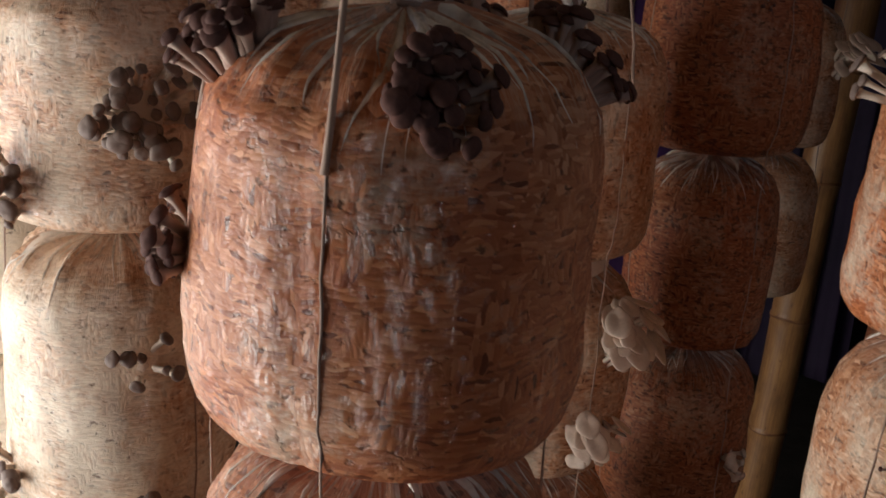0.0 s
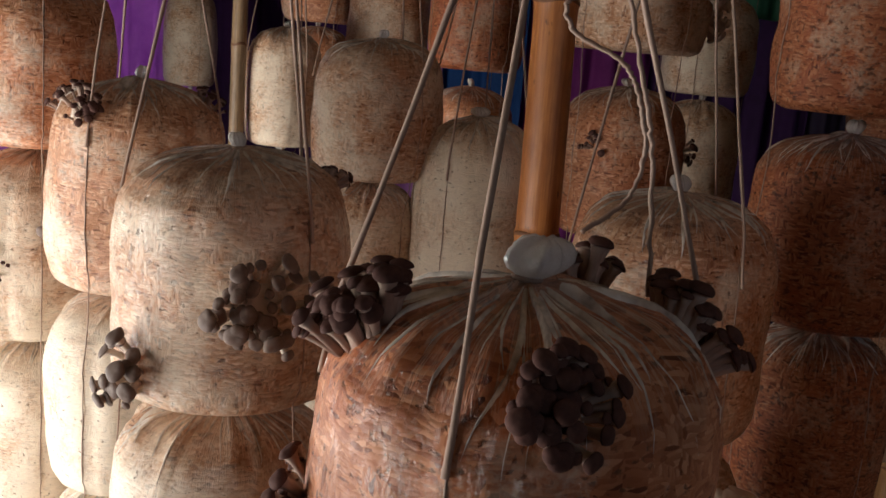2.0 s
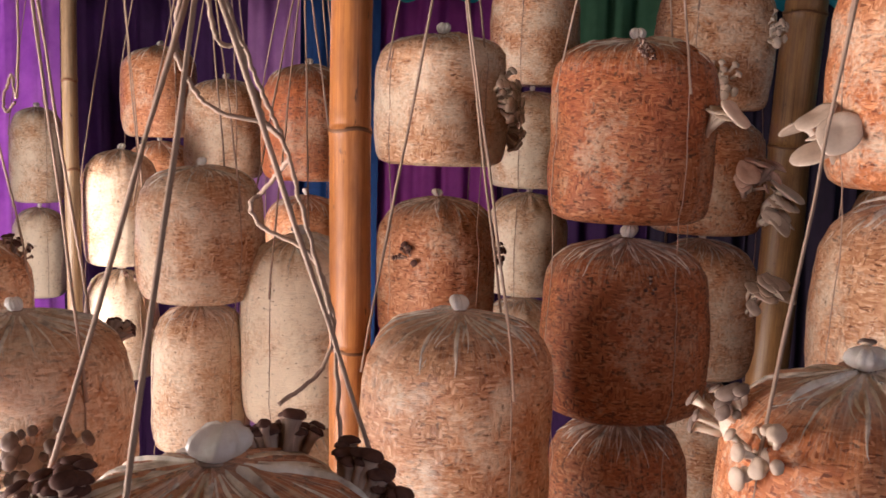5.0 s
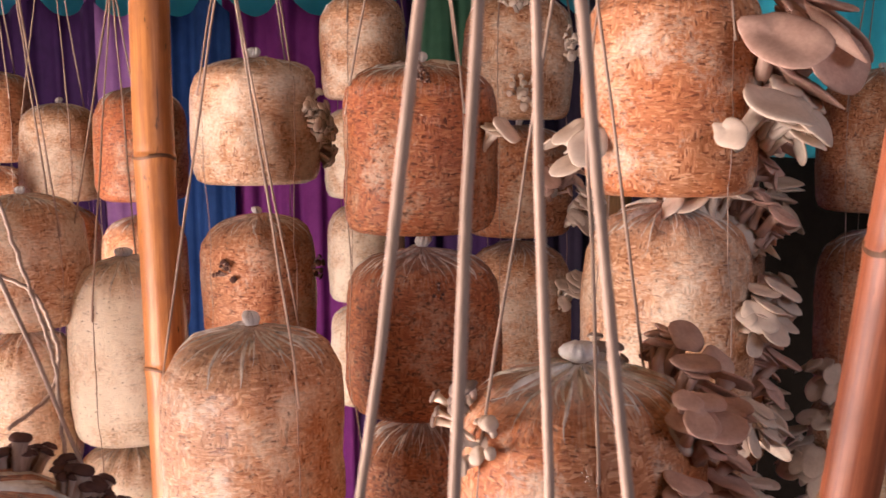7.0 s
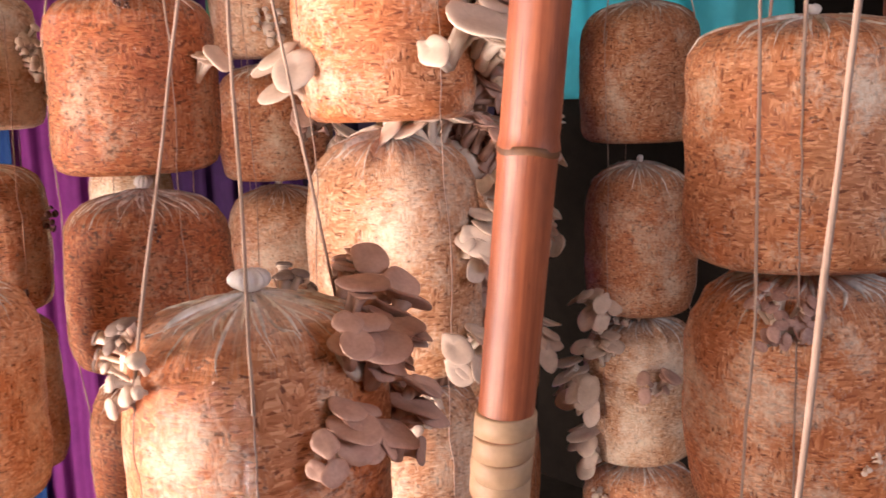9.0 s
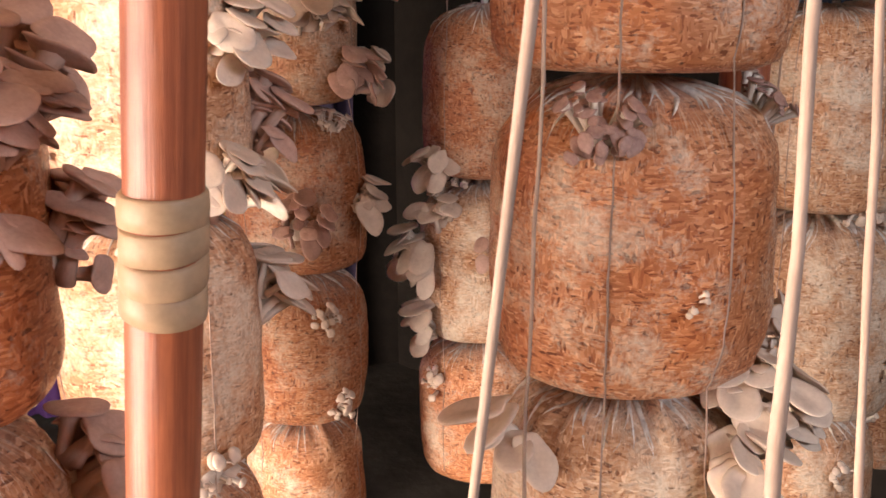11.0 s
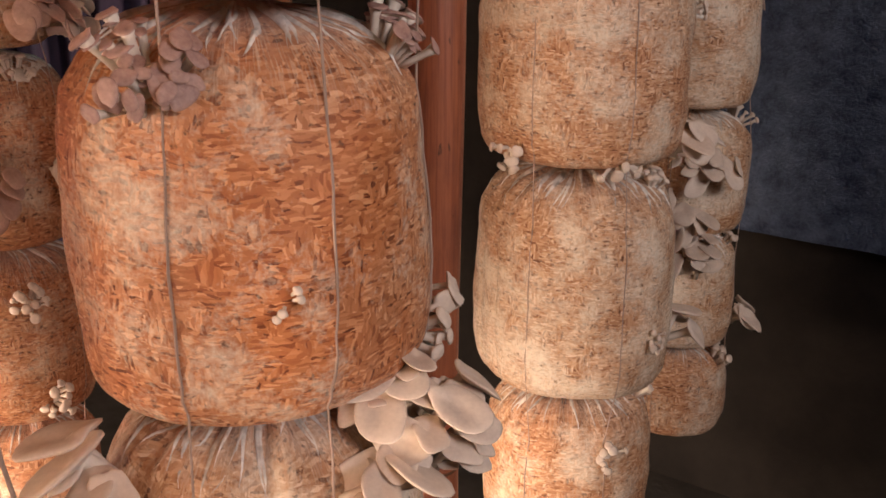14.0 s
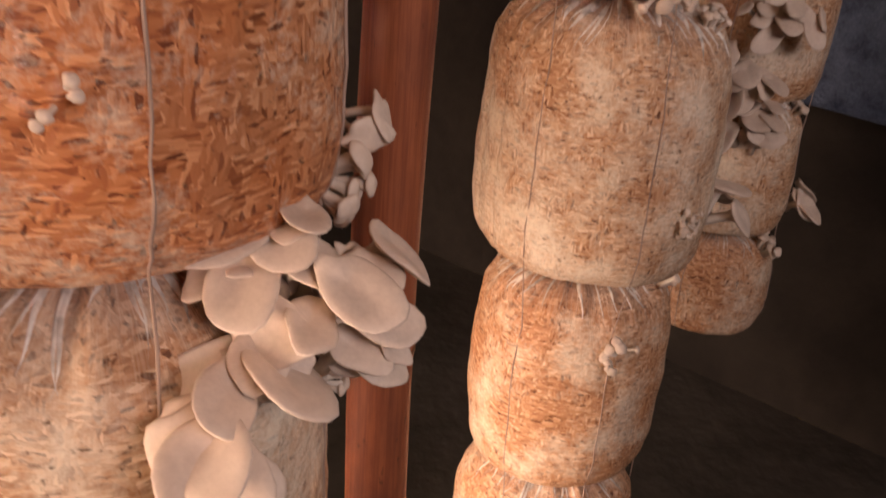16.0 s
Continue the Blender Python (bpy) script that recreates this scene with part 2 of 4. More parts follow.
def bamboo_material(name, base, second, ring):
    """Polished dry culm: long streaks, stains, a few cracks and dark scratches."""
    m, nt, p = mat(name)
    co = nt.nodes.new("ShaderNodeTexCoord")
    v = co.outputs["Object"]
    streak = noise_tex(nt, mapped(nt, v, (60, 60, 1.6)), 4.0, 5.0, 0.7)
    stain = noise_tex(nt, mapped(nt, v, (6, 6, 2.5)), 3.0, 5.0, 0.65)
    crack = noise_tex(nt, mapped(nt, v, (45, 45, 0.7)), 2.2, 2.0)
    pits = noise_tex(nt, mapped(nt, v, (1, 1, 0.35)), 110.0, 2.0)
    col = mix(nt, ramp(nt, streak, [(0.42, (0, 0, 0)), (0.58, (1, 1, 1))]), base, second)
    col = mix(nt, ramp(nt, stain, [(0.45, (0, 0, 0)), (0.68, (0.7, 0.7, 0.7))]), col, ring)
    col = mix(nt, ramp(nt, pits, [(0.68, (0, 0, 0)), (0.74, (0.8, 0.8, 0.8))]), col, (0.06, 0.025, 0.012))
    col = mix(nt, ramp(nt, crack, [(0.70, (0, 0, 0)), (0.715, (0.85, 0.85, 0.85))]), col, (0.04, 0.016, 0.01))
    nt.links.new(col, p.inputs["Base Color"])
    nt.links.new(calc(nt, 'MULTIPLY_ADD', stain, 0.35, 0.25), p.inputs["Roughness"])
    bumped(nt, p, calc(nt, 'ADD', streak, calc(nt, 'MULTIPLY', stain, 0.5)), 0.35, 0.002)
    return m


BAMBOO = bamboo_material("dry_bamboo", (0.48, 0.185, 0.052), (0.36, 0.125, 0.034), (0.22, 0.075, 0.026))
BAMBOO_TAWNY = bamboo_material("tawny_bamboo", (0.34, 0.17, 0.06), (0.24, 0.11, 0.04), (0.13, 0.06, 0.025))
BAMBOO_RED = bamboo_material("red_brown_bamboo", (0.40, 0.115, 0.05), (0.28, 0.075, 0.034), (0.15, 0.042, 0.024))
BAMBOO_DARK = bamboo_material("weathered_bamboo", (0.30, 0.19, 0.10), (0.20, 0.12, 0.065), (0.10, 0.06, 0.035))
NODE = simple_material("node_scar", (0.20, 0.085, 0.035), (0.09, 0.035, 0.018), 40, 0.6, 0.3, 0.001)
TAPE = simple_material("tan_tape", (0.48, 0.31, 0.19), (0.36, 0.22, 0.13), 25, 0.5, 0.25, 0.002, spec=0.35)
EARTH = simple_material("trodden_earth", (0.05, 0.041, 0.034), (0.026, 0.021, 0.017), 2.2, 0.9, 0.6, 0.02, spec=0.06)
PURPLE = simple_material("purple_cloth", (0.52, 0.25, 0.53), (0.38, 0.15, 0.42), 4, 0.8, 0.2, 0.003, translucent=0.5)
VIOLET = simple_material("dark_violet_cloth", (0.075, 0.02, 0.12), (0.045, 0.013, 0.075), 4, 0.8, 0.2, 0.003, translucent=0.4)
# violet cloth darkened further, with the shade at the right end in its colour
SHADED_VIOLET = simple_material("shaded_violet_cloth", (0.022, 0.010, 0.034), (0.012, 0.006, 0.02), 4, 0.8, 0.2, 0.003)
MAGENTA = simple_material("magenta_cloth", (0.38, 0.06, 0.34), (0.27, 0.04, 0.25), 4, 0.8, 0.2, 0.003, translucent=0.5)
BLUE = simple_material("blue_cloth", (0.03, 0.11, 0.36), (0.02, 0.07, 0.24), 4, 0.8, 0.2, 0.003, translucent=0.5)
GREEN = simple_material("green_cloth", (0.10, 0.27, 0.16), (0.065, 0.19, 0.11), 4, 0.8, 0.2, 0.003, translucent=0.5)
CYAN = simple_material("turquoise_sheet", (0.12, 0.55, 0.58), (0.09, 0.44, 0.48), 3, 0.6, 0.2, 0.003, translucent=0.6)
TARP = simple_material("dark_blue_tarpaulin", (0.006, 0.013, 0.032), (0.06, 0.078, 0.115), 22, 0.5, 0.9, 0.02, spec=0.3)
# mud colour taken nearly to black: the shed's gloom is painted into it
SHADED_MUD = simple_material("shade_dark_mud_wall", (0.016, 0.012, 0.0095), (0.008, 0.006, 0.005), 3, 0.85, 0.6, 0.02, spec=0.06)
THATCH = simple_material("thatch", (0.22, 0.15, 0.085), (0.11, 0.07, 0.04), 8, 0.9, 0.8, 0.03)

# ---- building blocks ----


def mesh_from(name, bm, materials, smooth=True):
    me = bpy.data.meshes.new(name)
    bm.normal_update()
    bm.to_mesh(me)
    bm.free()
    for m in materials:
        me.materials.append(m)
    if smooth:
        for f in me.polygons:
            f.use_smooth = True
    return me


def part(name, mesh, parent, m=None, label=""):
    ob = new(name, mesh)
    ob.parent = parent
    if m is not None:
        ob.matrix_basis = m
    return tagged(ob, label)


def skin(bm, rings, close_start=True, close_end=True, mi=0):
    """Joins rings of points into a skin."""
    vs = [[bm.verts.new(p) for p in ring] for ring in rings]
    n = len(vs[0])
    for a, b in zip(vs, vs[1:]):
        for i in range(n):
            bm.faces.new((a[i], a[(i + 1) % n], b[(i + 1) % n], b[i])).material_index = mi
    if close_start:
        bm.faces.new(vs[0][::-1]).material_index = mi
    if close_end:
        bm.faces.new(vs[-1]).material_index = mi
    return vs


def tube(bm, points, radii, sides=8, mi=0):
    pts = [Vector(p) for p in points]
    rings, side = [], None
    for i, p in enumerate(pts):
        d = (pts[min(i + 1, len(pts) - 1)] - pts[max(i - 1, 0)]).normalized()
        if side is None:
            side = d.orthogonal().normalized()
        side = (side - d * side.dot(d)).normalized()
        up = d.cross(side)
        r = radii[i] if hasattr(radii, "__len__") else radii
        rings.append([p + (side * math.cos(a) + up * math.sin(a)) * r for a in (2 * math.pi * k / sides for k in range(sides))])
    skin(bm, rings, mi=mi)


def wave(x, knots):
    """Smooth curve through knots (x, y)."""
    for (x0, y0), (x1, y1) in zip(knots, knots[1:]):
        if x <= x1:
            k = (x - x0) / (x1 - x0)
            return y0 + (y1 - y0) * k
    return knots[-1][1]


PROFILE = [(0.0, 0.0, 0.015), (0.09, 0.55, 0.008), (0.15, 0.80, 0.010), (0.20, 0.91, 0.035), (0.25, 0.965, 0.085), (0.33, 1.0, 0.19),
           (0.45, 1.01, 0.36), (0.58, 1.005, 0.55), (0.68, 0.99, 0.70), (0.75, 0.955, 0.80), (0.82, 0.85, 0.885), (0.88, 0.68, 0.94),
           (0.93, 0.46, 0.968), (0.97, 0.24, 0.985), (1.0, 0.075, 1.0)]
PROFILE_FLAT = [(0.0, 0.0, 0.015), (0.09, 0.55, 0.008), (0.15, 0.82, 0.012), (0.20, 0.93, 0.04), (0.25, 0.975, 0.09), (0.33, 1.0, 0.2),
                (0.45, 1.005, 0.38), (0.58, 1.0, 0.6), (0.68, 0.985, 0.76), (0.75, 0.95, 0.86), (0.82, 0.85, 0.925), (0.88, 0.68, 0.96),
                (0.93, 0.46, 0.978), (0.97, 0.24, 0.99), (1.0, 0.075, 1.0)]


def bag_surface(r, h, seed, prof, pleat, lump):
    """A function (angle, s) -> point of a filled bag of radius r and height h."""
    rnd = random.Random(seed)
    off = Vector((rnd.uniform(-40, 40), rnd.uniform(-40, 40), rnd.uniform(-40, 40)))
    ridges = [(rnd.uniform(0, 2 * math.pi), rnd.uniform(0.03, 0.09), rnd.uniform(0.4, 1.0)) for _ in range(34)]
    grooves = [(rnd.uniform(0, 2 * math.pi), rnd.uniform(0.03, 0.06)) for _ in range(3)]
    squash, turn = rnd.uniform(0.0, 0.05), rnd.uniform(0, math.pi)

    def point(a, s):
        rr = wave(s, [(k[0], k[1]) for k in prof])
        zz = wave(s, [(k[0], k[2]) for k in prof])
        c, si = math.cos(a), math.sin(a)
        lo = noise.noise(Vector((c * 1.1, si * 1.1, zz * 2.2)) + off)
        mid = noise.noise(Vector((c * 3.2, si * 3.2, zz * 6.5)) + off * 1.3)
        fine = noise.noise(Vector((c * 9, si * 9, zz * 18)) + off * 0.7)
        k = 1 + lump * (0.055 * lo + 0.022 * mid + 0.008 * fine) * min(1.0, rr * 1.4)
        k *= 1 + squash * math.cos(2 * (a - turn))
        for g, w in grooves:
            d = (a - g + math.pi) % (2 * math.pi) - math.pi
            k -= 0.022 * math.exp(-(d / w) ** 2) * min(1.0, rr)
        z = zz
        if s > 0.70:
            fade = min(1.0, (s - 0.70) / 0.12) * min(1.0, rr / 0.25)
            lift = 0.0
            for g, w, am in ridges:
                d = (a - g + math.pi) % (2 * math.pi) - math.pi
                lift += am * math.exp(-(d / (w * (1.3 - 0.6 * rr))) ** 2)
            z += pleat * 0.016 * fade * (lift - 0.8)
            k += pleat * 0.012 * fade * (lift - 0.8)
        return Vector((c * rr * r * k, si * rr * r * k, z * h))
    return point


def bag_mesh(surface, around=104, up=58):
    bm = bmesh.new()
    rings = []
    for j in range(1, up + 1):
        s = 0.03 + 0.97 * j / up
        rings.append([surface(2 * math.pi * i / around, s) for i in range(around)])
    skin(bm, rings)
    return mesh_from("bag", bm, [STRAW])


def pleats_mesh(surface, r, seed, count, reach):
    """Folds of slack film that run from the neck over the shoulder of a bag."""
    rnd = random.Random(seed * 3 + 1)
    bm = bmesh.new()
    a = rnd.uniform(0, 0.3)
    folds = []
    while a < 2 * math.pi:
        a += 2 * math.pi / count * rnd.choice((0.35, 0.6, 0.9, 1.2, 1.9))
        end = 0.985 - reach * rnd.triangular(0.25, 1.0, 0.55)
        start = 0.992 - 0.05 * rnd.random() ** 2
        wide, tall = rnd.uniform(0.0009, 0.0026) * (r / 0.11), rnd.uniform(0.6, 1.3)
        drift, bend = rnd.uniform(-0.14, 0.14), rnd.uniform(-0.05, 0.05)
        rows = []
        for i in range(11):
            t = i / 10
            s = start + (end - start) * t
            g = a + drift * t * t + bend * math.sin(t * 5)
            p = surface(g, s)
            n = (surface(g + 0.04, s) - p).cross(surface(g, min(1.0, s + 0.012)) - p)
            n = n.normalized() if n.length > 1e-12 else Vector((0, 0, 1))
            if n.z < 0 and s > 0.8:
                n = -n
            w = wide * (0.45 + 0.55 * math.sin(math.pi * min(1.0, t * 1.15 + 0.1))) * (1.0 if t < 0.8 else (1.02 - t) / 0.22)
            da = w / max(0.012, math.hypot(p.x, p.y))
            rows.append([bm.verts.new(q) for q in (surface(g - da, s) - n * 0.0006, p + n * w * tall, surface(g + da, s) - n * 0.0006)])
        for u, v in zip(rows, rows[1:]):
            bm.faces.new((u[0], u[1], v[1], v[0]))
            bm.faces.new((u[1], u[2], v[2], v[1]))
        folds.append(rows)
    for u, v in zip(folds, folds[1:]):
        bm.faces.new((u[0][2], v[0][0], v[1][0], u[1][2]))
    return mesh_from("pleated_film", bm, [PLEATS])


def knot_mesh(size, flare, seed):
    """The gathered neck of a bag: a pinched throat and a ruffled tuft of film above the tie, in one skin."""
    rnd = random.Random(seed)
    waves = [(rnd.randint(3, 11), rnd.uniform(0, 6.28), rnd.uniform(0.1, 0.3)) for _ in range(5)]
    lean = Vector((rnd.uniform(-0.5, 0.5), rnd.uniform(-0.5, 0.5), 0))
    bm = bmesh.new()
    wide = 0.55 + 0.11 * flare
    rings = []
    for rr, zz, ruffle in ((1.9, -0.35, 0.2), (1.1, -0.05, 0.35), (0.7, 0.15, 0.3), (0.55, 0.3, 0.15), (0.75, 0.5, 0.3), (wide * 0.85, 0.8, 0.5), (wide, 1.2, 0.6), (wide * 0.95, 1.65, 0.7), (wide * 0.75, 2.05, 0.7), (wide * 0.4, 2.3, 0.6), (0.15, 2.3, 0.2)):
        ring = []
        for i in range(40):
            a = 2 * math.pi * i / 40
            w = sum(am * math.cos(k * a + ph) for k, ph, am in waves)
            r = rr * size * (1 + 0.8 * ruffle * w)
            ring.append(lean * size * max(0, zz) * 0.6 + Vector((r * math.cos(a), r * math.sin(a), size * (zz + 0.35 * ruffle * w))))
        rings.append(ring)
    skin(bm, rings)
    return mesh_from("neck", bm, [FILM])


def tie_mesh(size):
    bm = bmesh.new()
    rings = []
    for k in range(24):
        a = 2 * math.pi * k / 24
        c = Vector((math.cos(a), math.sin(a), 0))
        rings.append([c * size * (0.66 + 0.16 * math.cos(g)) + Vector((0, 0, size * (0.42 + 0.16 * math.sin(g)))) for g in (2 * math.pi * q / 8 for q in range(8))])
    vs = skin(bm, rings, False, False)
    for i in range(8):
        bm.faces.new((vs[-1][i], vs[-1][(i + 1) % 8], vs[0][(i + 1) % 8], vs[0][i]))
    return mesh_from("tie", bm, [ROPE])


def mushroom_mesh(name, cap_material, width, stem_len, stem_r, dome, fan, seed, around=18):
    """One mushroom that grows along +z from its foot: a stem that widens into gills, and a cap with a rolled rim."""
    rnd = random.Random(seed)
    bm = bmesh.new()
    bend = width * rnd.uniform(0.1, 0.35) * fan
    R = width / 2
    tube(bm, [(0, 0, -stem_len * 0.1), (bend * 0.15, 0, stem_len * 0.4), (bend * 0.6, 0, stem_len * 0.8), (bend, 0, stem_len)],
         [stem_r * 1.15, stem_r, stem_r * 1.1, stem_r * 1.6], 8, mi=1)
    wob = [(rnd.uniform(0, 6.28), rnd.uniform(0.02, 0.06) * (0.4 + fan)) for _ in range(4)]

    def rim(a, q):
        k = 1 + 0.35 * fan * math.cos(a) + sum(am * math.cos((i + 2) * a + ph) for i, (ph, am) in enumerate(wob)) * q
        return R * q * k
    rings = []
    prof = [(0.14, -0.02, 1), (0.55, 0.05, 1), (0.88, 0.10, 1), (0.985, 0.14, 0), (1.0, 0.20, 0), (0.96, 0.27, 0), (0.82, 0.38, 0), (0.6, 0.47, 0), (0.35, 0.52, 0), (0.12, 0.53, 0)]
    for q, zq, under in prof:
        ring = []
        for i in range(around):
            a = 2 * math.pi * i / around
            rr = rim(a, q)
            dish = -0.30 * fan * (1 - q) + 0.22 * fan * q * max(0.0, math.cos(a))
            z = stem_len + width * (zq * dome + dish * 0.5 + 0.03 * math.sin(3 * a + seed) * q)
            ring.append((bend + rr * math.cos(a) * (1 + 0.5 * fan), rr * (1 - 0.12 * fan) * math.sin(a), z))
        rings.append(ring)
    skin(bm, rings[:3], mi=1, close_end=False)
    skin(bm, rings[2:], mi=0, close_start=False)
    bmesh.ops.remove_doubles(bm, verts=bm.verts, dist=width * 0.004)
    return mesh_from(name, bm, [cap_material, STEM_BROWN if cap_material is CAP_DARK else STEM_PINK if cap_material is CAP_GREY else STEM])


KINDS = {}
for kind, material, width, stem, stem_r, dome, fan in (
        ("pin", CAP_DARK, 0.0095, 0.0150, 0.0023, 0.85, 0.1), ("burst", CAP_PLUM, 0.0125, 0.024, 0.0030, 0.55, 0.7), ("grey", CAP_MID, 0.0145, 0.021, 0.0030, 0.75, 0.3), ("white", CAP_PALE, 0.0135, 0.018, 0.0028, 0.9, 0.25),
        ("fan", CAP_PALE, 0.042, 0.032, 0.0050, 0.42, 0.75), ("greyfan", CAP_GREY, 0.034, 0.030, 0.0055, 0.45, 0.6), ("pinkfan", CAP_GREY, 0.066, 0.046, 0.0075, 0.34, 0.8), ("broad", CAP_PALE, 0.048, 0.044, 0.0070, 0.36, 0.9)):
    KINDS[kind] = [mushroom_mesh("mushroom", material, width * s, stem * q, stem_r * s, dome * w, fan, 10 * i + 3, 16 if width < 0.03 else 22)
                   for i, (s, q, w) in enumerate(((1.0, 1.0, 1.0), (0.78, 1.15, 1.2), (1.22, 0.9, 0.85), (0.6, 0.8, 1.3), (1.08, 1.3, 0.9)))]


def lump_mesh(size, seed):
    bm = bmesh.new()
    bmesh.ops.create_icosphere(bm, subdivisions=2, radius=size)
    for v in bm.verts:
        v.co *= 1 + 0.4 * noise.noise(v.co * (1.6 / size) + Vector((seed * 3.1, 0, 0)))
        v.co.z *= 0.5
    return mesh_from("foot", bm, [STEM])


LUMPS = [lump_mesh(1.0, i) for i in range(4)]


def cluster(bag, surface, angle, s, kind, count, spread, seed, lift=0.5, size=1.0, droop=0.0):
    """A cluster of mushrooms that breaks through the film of a bag at (angle in degrees, s). Its z points out of the bag."""
    rnd = random.Random(seed)
    a = radians(angle)
    p = surface(a, s)
    du, dv = surface(a + 0.05, s) - p, surface(a, min(1, s + 0.03)) - p
    n = du.cross(dv).normalized()
    base = part("cluster_base", LUMPS[seed % 4], bag, Matrix.Translation(p - n * 0.004) @ n.to_track_quat('Z', 'Y').to_matrix().to_4x4() @ Matrix.Diagonal((spread * 0.55, spread * 0.55, spread * 0.55, 1)))
    inv = base.matrix_basis.inverted()
    up = Vector((0, 0, 1))
    side = up.cross(n).normalized() if abs(n.z) < 0.98 else Vector((1, 0, 0))
    climb = n.cross(side)
    shelf = kind in ("fan", "greyfan", "broad", "pinkfan")
    for i in range(count):
        g, q = rnd.uniform(0, 2 * math.pi), math.sqrt((i + 0.5) / count)
        u, v = q * math.cos(g), q * math.sin(g)
        foot = p + (side * u + climb * v) * spread * 0.75 - n * 0.004
        if shelf:
            face = (n * rnd.uniform(0.15, 0.75) + side * (u * 0.5 + rnd.uniform(-0.4, 0.4)) + up * rnd.uniform(0.2, 1.0) + climb * v * 0.3).normalized()
            foot = foot + n * rnd.uniform(0.0, spread * (0.9 if kind in ("broad", "pinkfan") else 0.4))
        else:
            face = (n * 0.9 + side * u * 0.9 + climb * v * 0.9 + up * lift * rnd.uniform(0.3, 1.0)).normalized()
        face = (face - up * droop).normalized()
        # the bent side of a cap points away from the bag
        x = (n + side * u * 1.2 + Vector((rnd.uniform(-.3, .3), rnd.uniform(-.3, .3), 0)))
        x = (x - face * x.dot(face)).normalized()
        rot = Matrix((x, face.cross(x), face)).transposed().to_4x4()
        k = size * rnd.uniform(0.75, 1.15)
        part("mushroom", rnd.choice(KINDS[kind]), base, inv @ Matrix.Translation(foot) @ rot @ Matrix.Diagonal((k, k, k, 1)))
    return base


# third value darkens the straw: damp, and in "wet" and "dark" also painted shade
TONES = {"rust": (0.12, 1.0, 0.0), "peach": (0.19, 0.95, 0.0), "brown": (0.22, 0.75, 0.0), "mid": (0.34, 0.45, 0.0), "tan": (0.45, 0.3, 0.0), "pale": (0.62, 0.15, 0.0), "white": (0.85, 0.0, 0.0),
         "wet": (0.08, 1.0, 0.8), "damp": (0.2, 0.75, 0.55), "moist": (0.13, 1.0, 0.3), "dark": (0.10, 0.85, 1.0)}
TONE_WORDS = {"dark": "shade-darkened", "moist": "rusty orange", "wet": "dark rusty", "damp": "damp brown", "rust": "rust-brown", "peach": "peach-brown", "brown": "brown", "mid": "light brown", "tan": "tan", "pale": "pale straw-coloured", "white": "whitish"}
bag_count = 0


def grow_bag(x, y, zb, zt, r, tone, clusters=(), knot=0.0065, flare=5, prof=PROFILE, pleat=1.0, lump=1.0, fine=True, turn=0.0, tilt=(0, 0), words="", reach=0.26, milk=0.5):
    """A hanging bag of chopped straw. clusters: (angle, s, kind, count, spread[, lift, size])."""
    global bag_count
    bag_count += 1
    seed = bag_count * 17 + 5
    h = zt - zb
    surface = bag_surface(r, h, seed, prof, pleat, lump)
    bag = new("mushroom_bag", bag_mesh(surface, 104 if fine else 72, 58 if fine else 44))
    bag.matrix_basis = pose(x, y, zb, tilt[0], tilt[1], turn)
    bag.color = (*TONES[tone], milk)
    if not words:
        words = "with sprouting mushrooms" if clusters else "tied at its neck"
    tagged(bag, "%s straw in a clear plastic bag %s" % (TONE_WORDS[tone], words), "mushroom bag", "hanging mushroom bags")
    neck = part("neck", knot_mesh(knot or 0.008, flare if knot else 2, seed), bag, pose(0, 0, h * 0.985), "whitish gathered plastic neck")
    part("tie", tie_mesh(knot or 0.008), neck, None, "beige twine tie")
    part("pleated_film", pleats_mesh(surface, r, seed, int((34 if fine else 24) + 22 * pleat), reach), bag, None, "milky folds of slack film round the neck")
    for i, (angle, s, kind, count, spread, *rest) in enumerate(clusters):
        cluster(bag, surface, angle - turn, s, kind, count, spread, seed + i * 7, *rest)
    return bag, surface


def rounded(points, steps=6):
    """A smooth curve through the points."""
    p = [Vector(q) for q in points]
    p = [p[0] * 2 - p[1]] + p + [p[-1] * 2 - p[-2]]
    out = []
    for a, b, c, d in zip(p, p[1:], p[2:], p[3:]):
        for i in range(steps):
            t = i / steps
            out.append(0.5 * (2 * b + (c - a) * t + (2 * a - 5 * b + 4 * c - d) * t * t + (3 * b - a - 3 * c + d) * t ** 3))
    return out + [p[-2]]


def strand_mesh(points, radius, seed, curl=False):
    rnd = random.Random(seed)
    if curl:
        points = rounded(points)
    pts = []
    for (a, b) in zip(points, points[1:]):
        a, b = Vector(a), Vector(b)
        n = max(2, int((b - a).length / 0.05))
        for i in range(n):
            t = i / n
            pts.append(a.lerp(b, t) + Vector((rnd.uniform(-1, 1), rnd.uniform(-1, 1), 0)) * 0.0008)
    pts.append(Vector(points[-1]))
    bm = bmesh.new()
    tube(bm, pts, [radius * rnd.uniform(0.85, 1.15) for _ in pts], 7)
    return mesh_from("strand", bm, [ROPE])


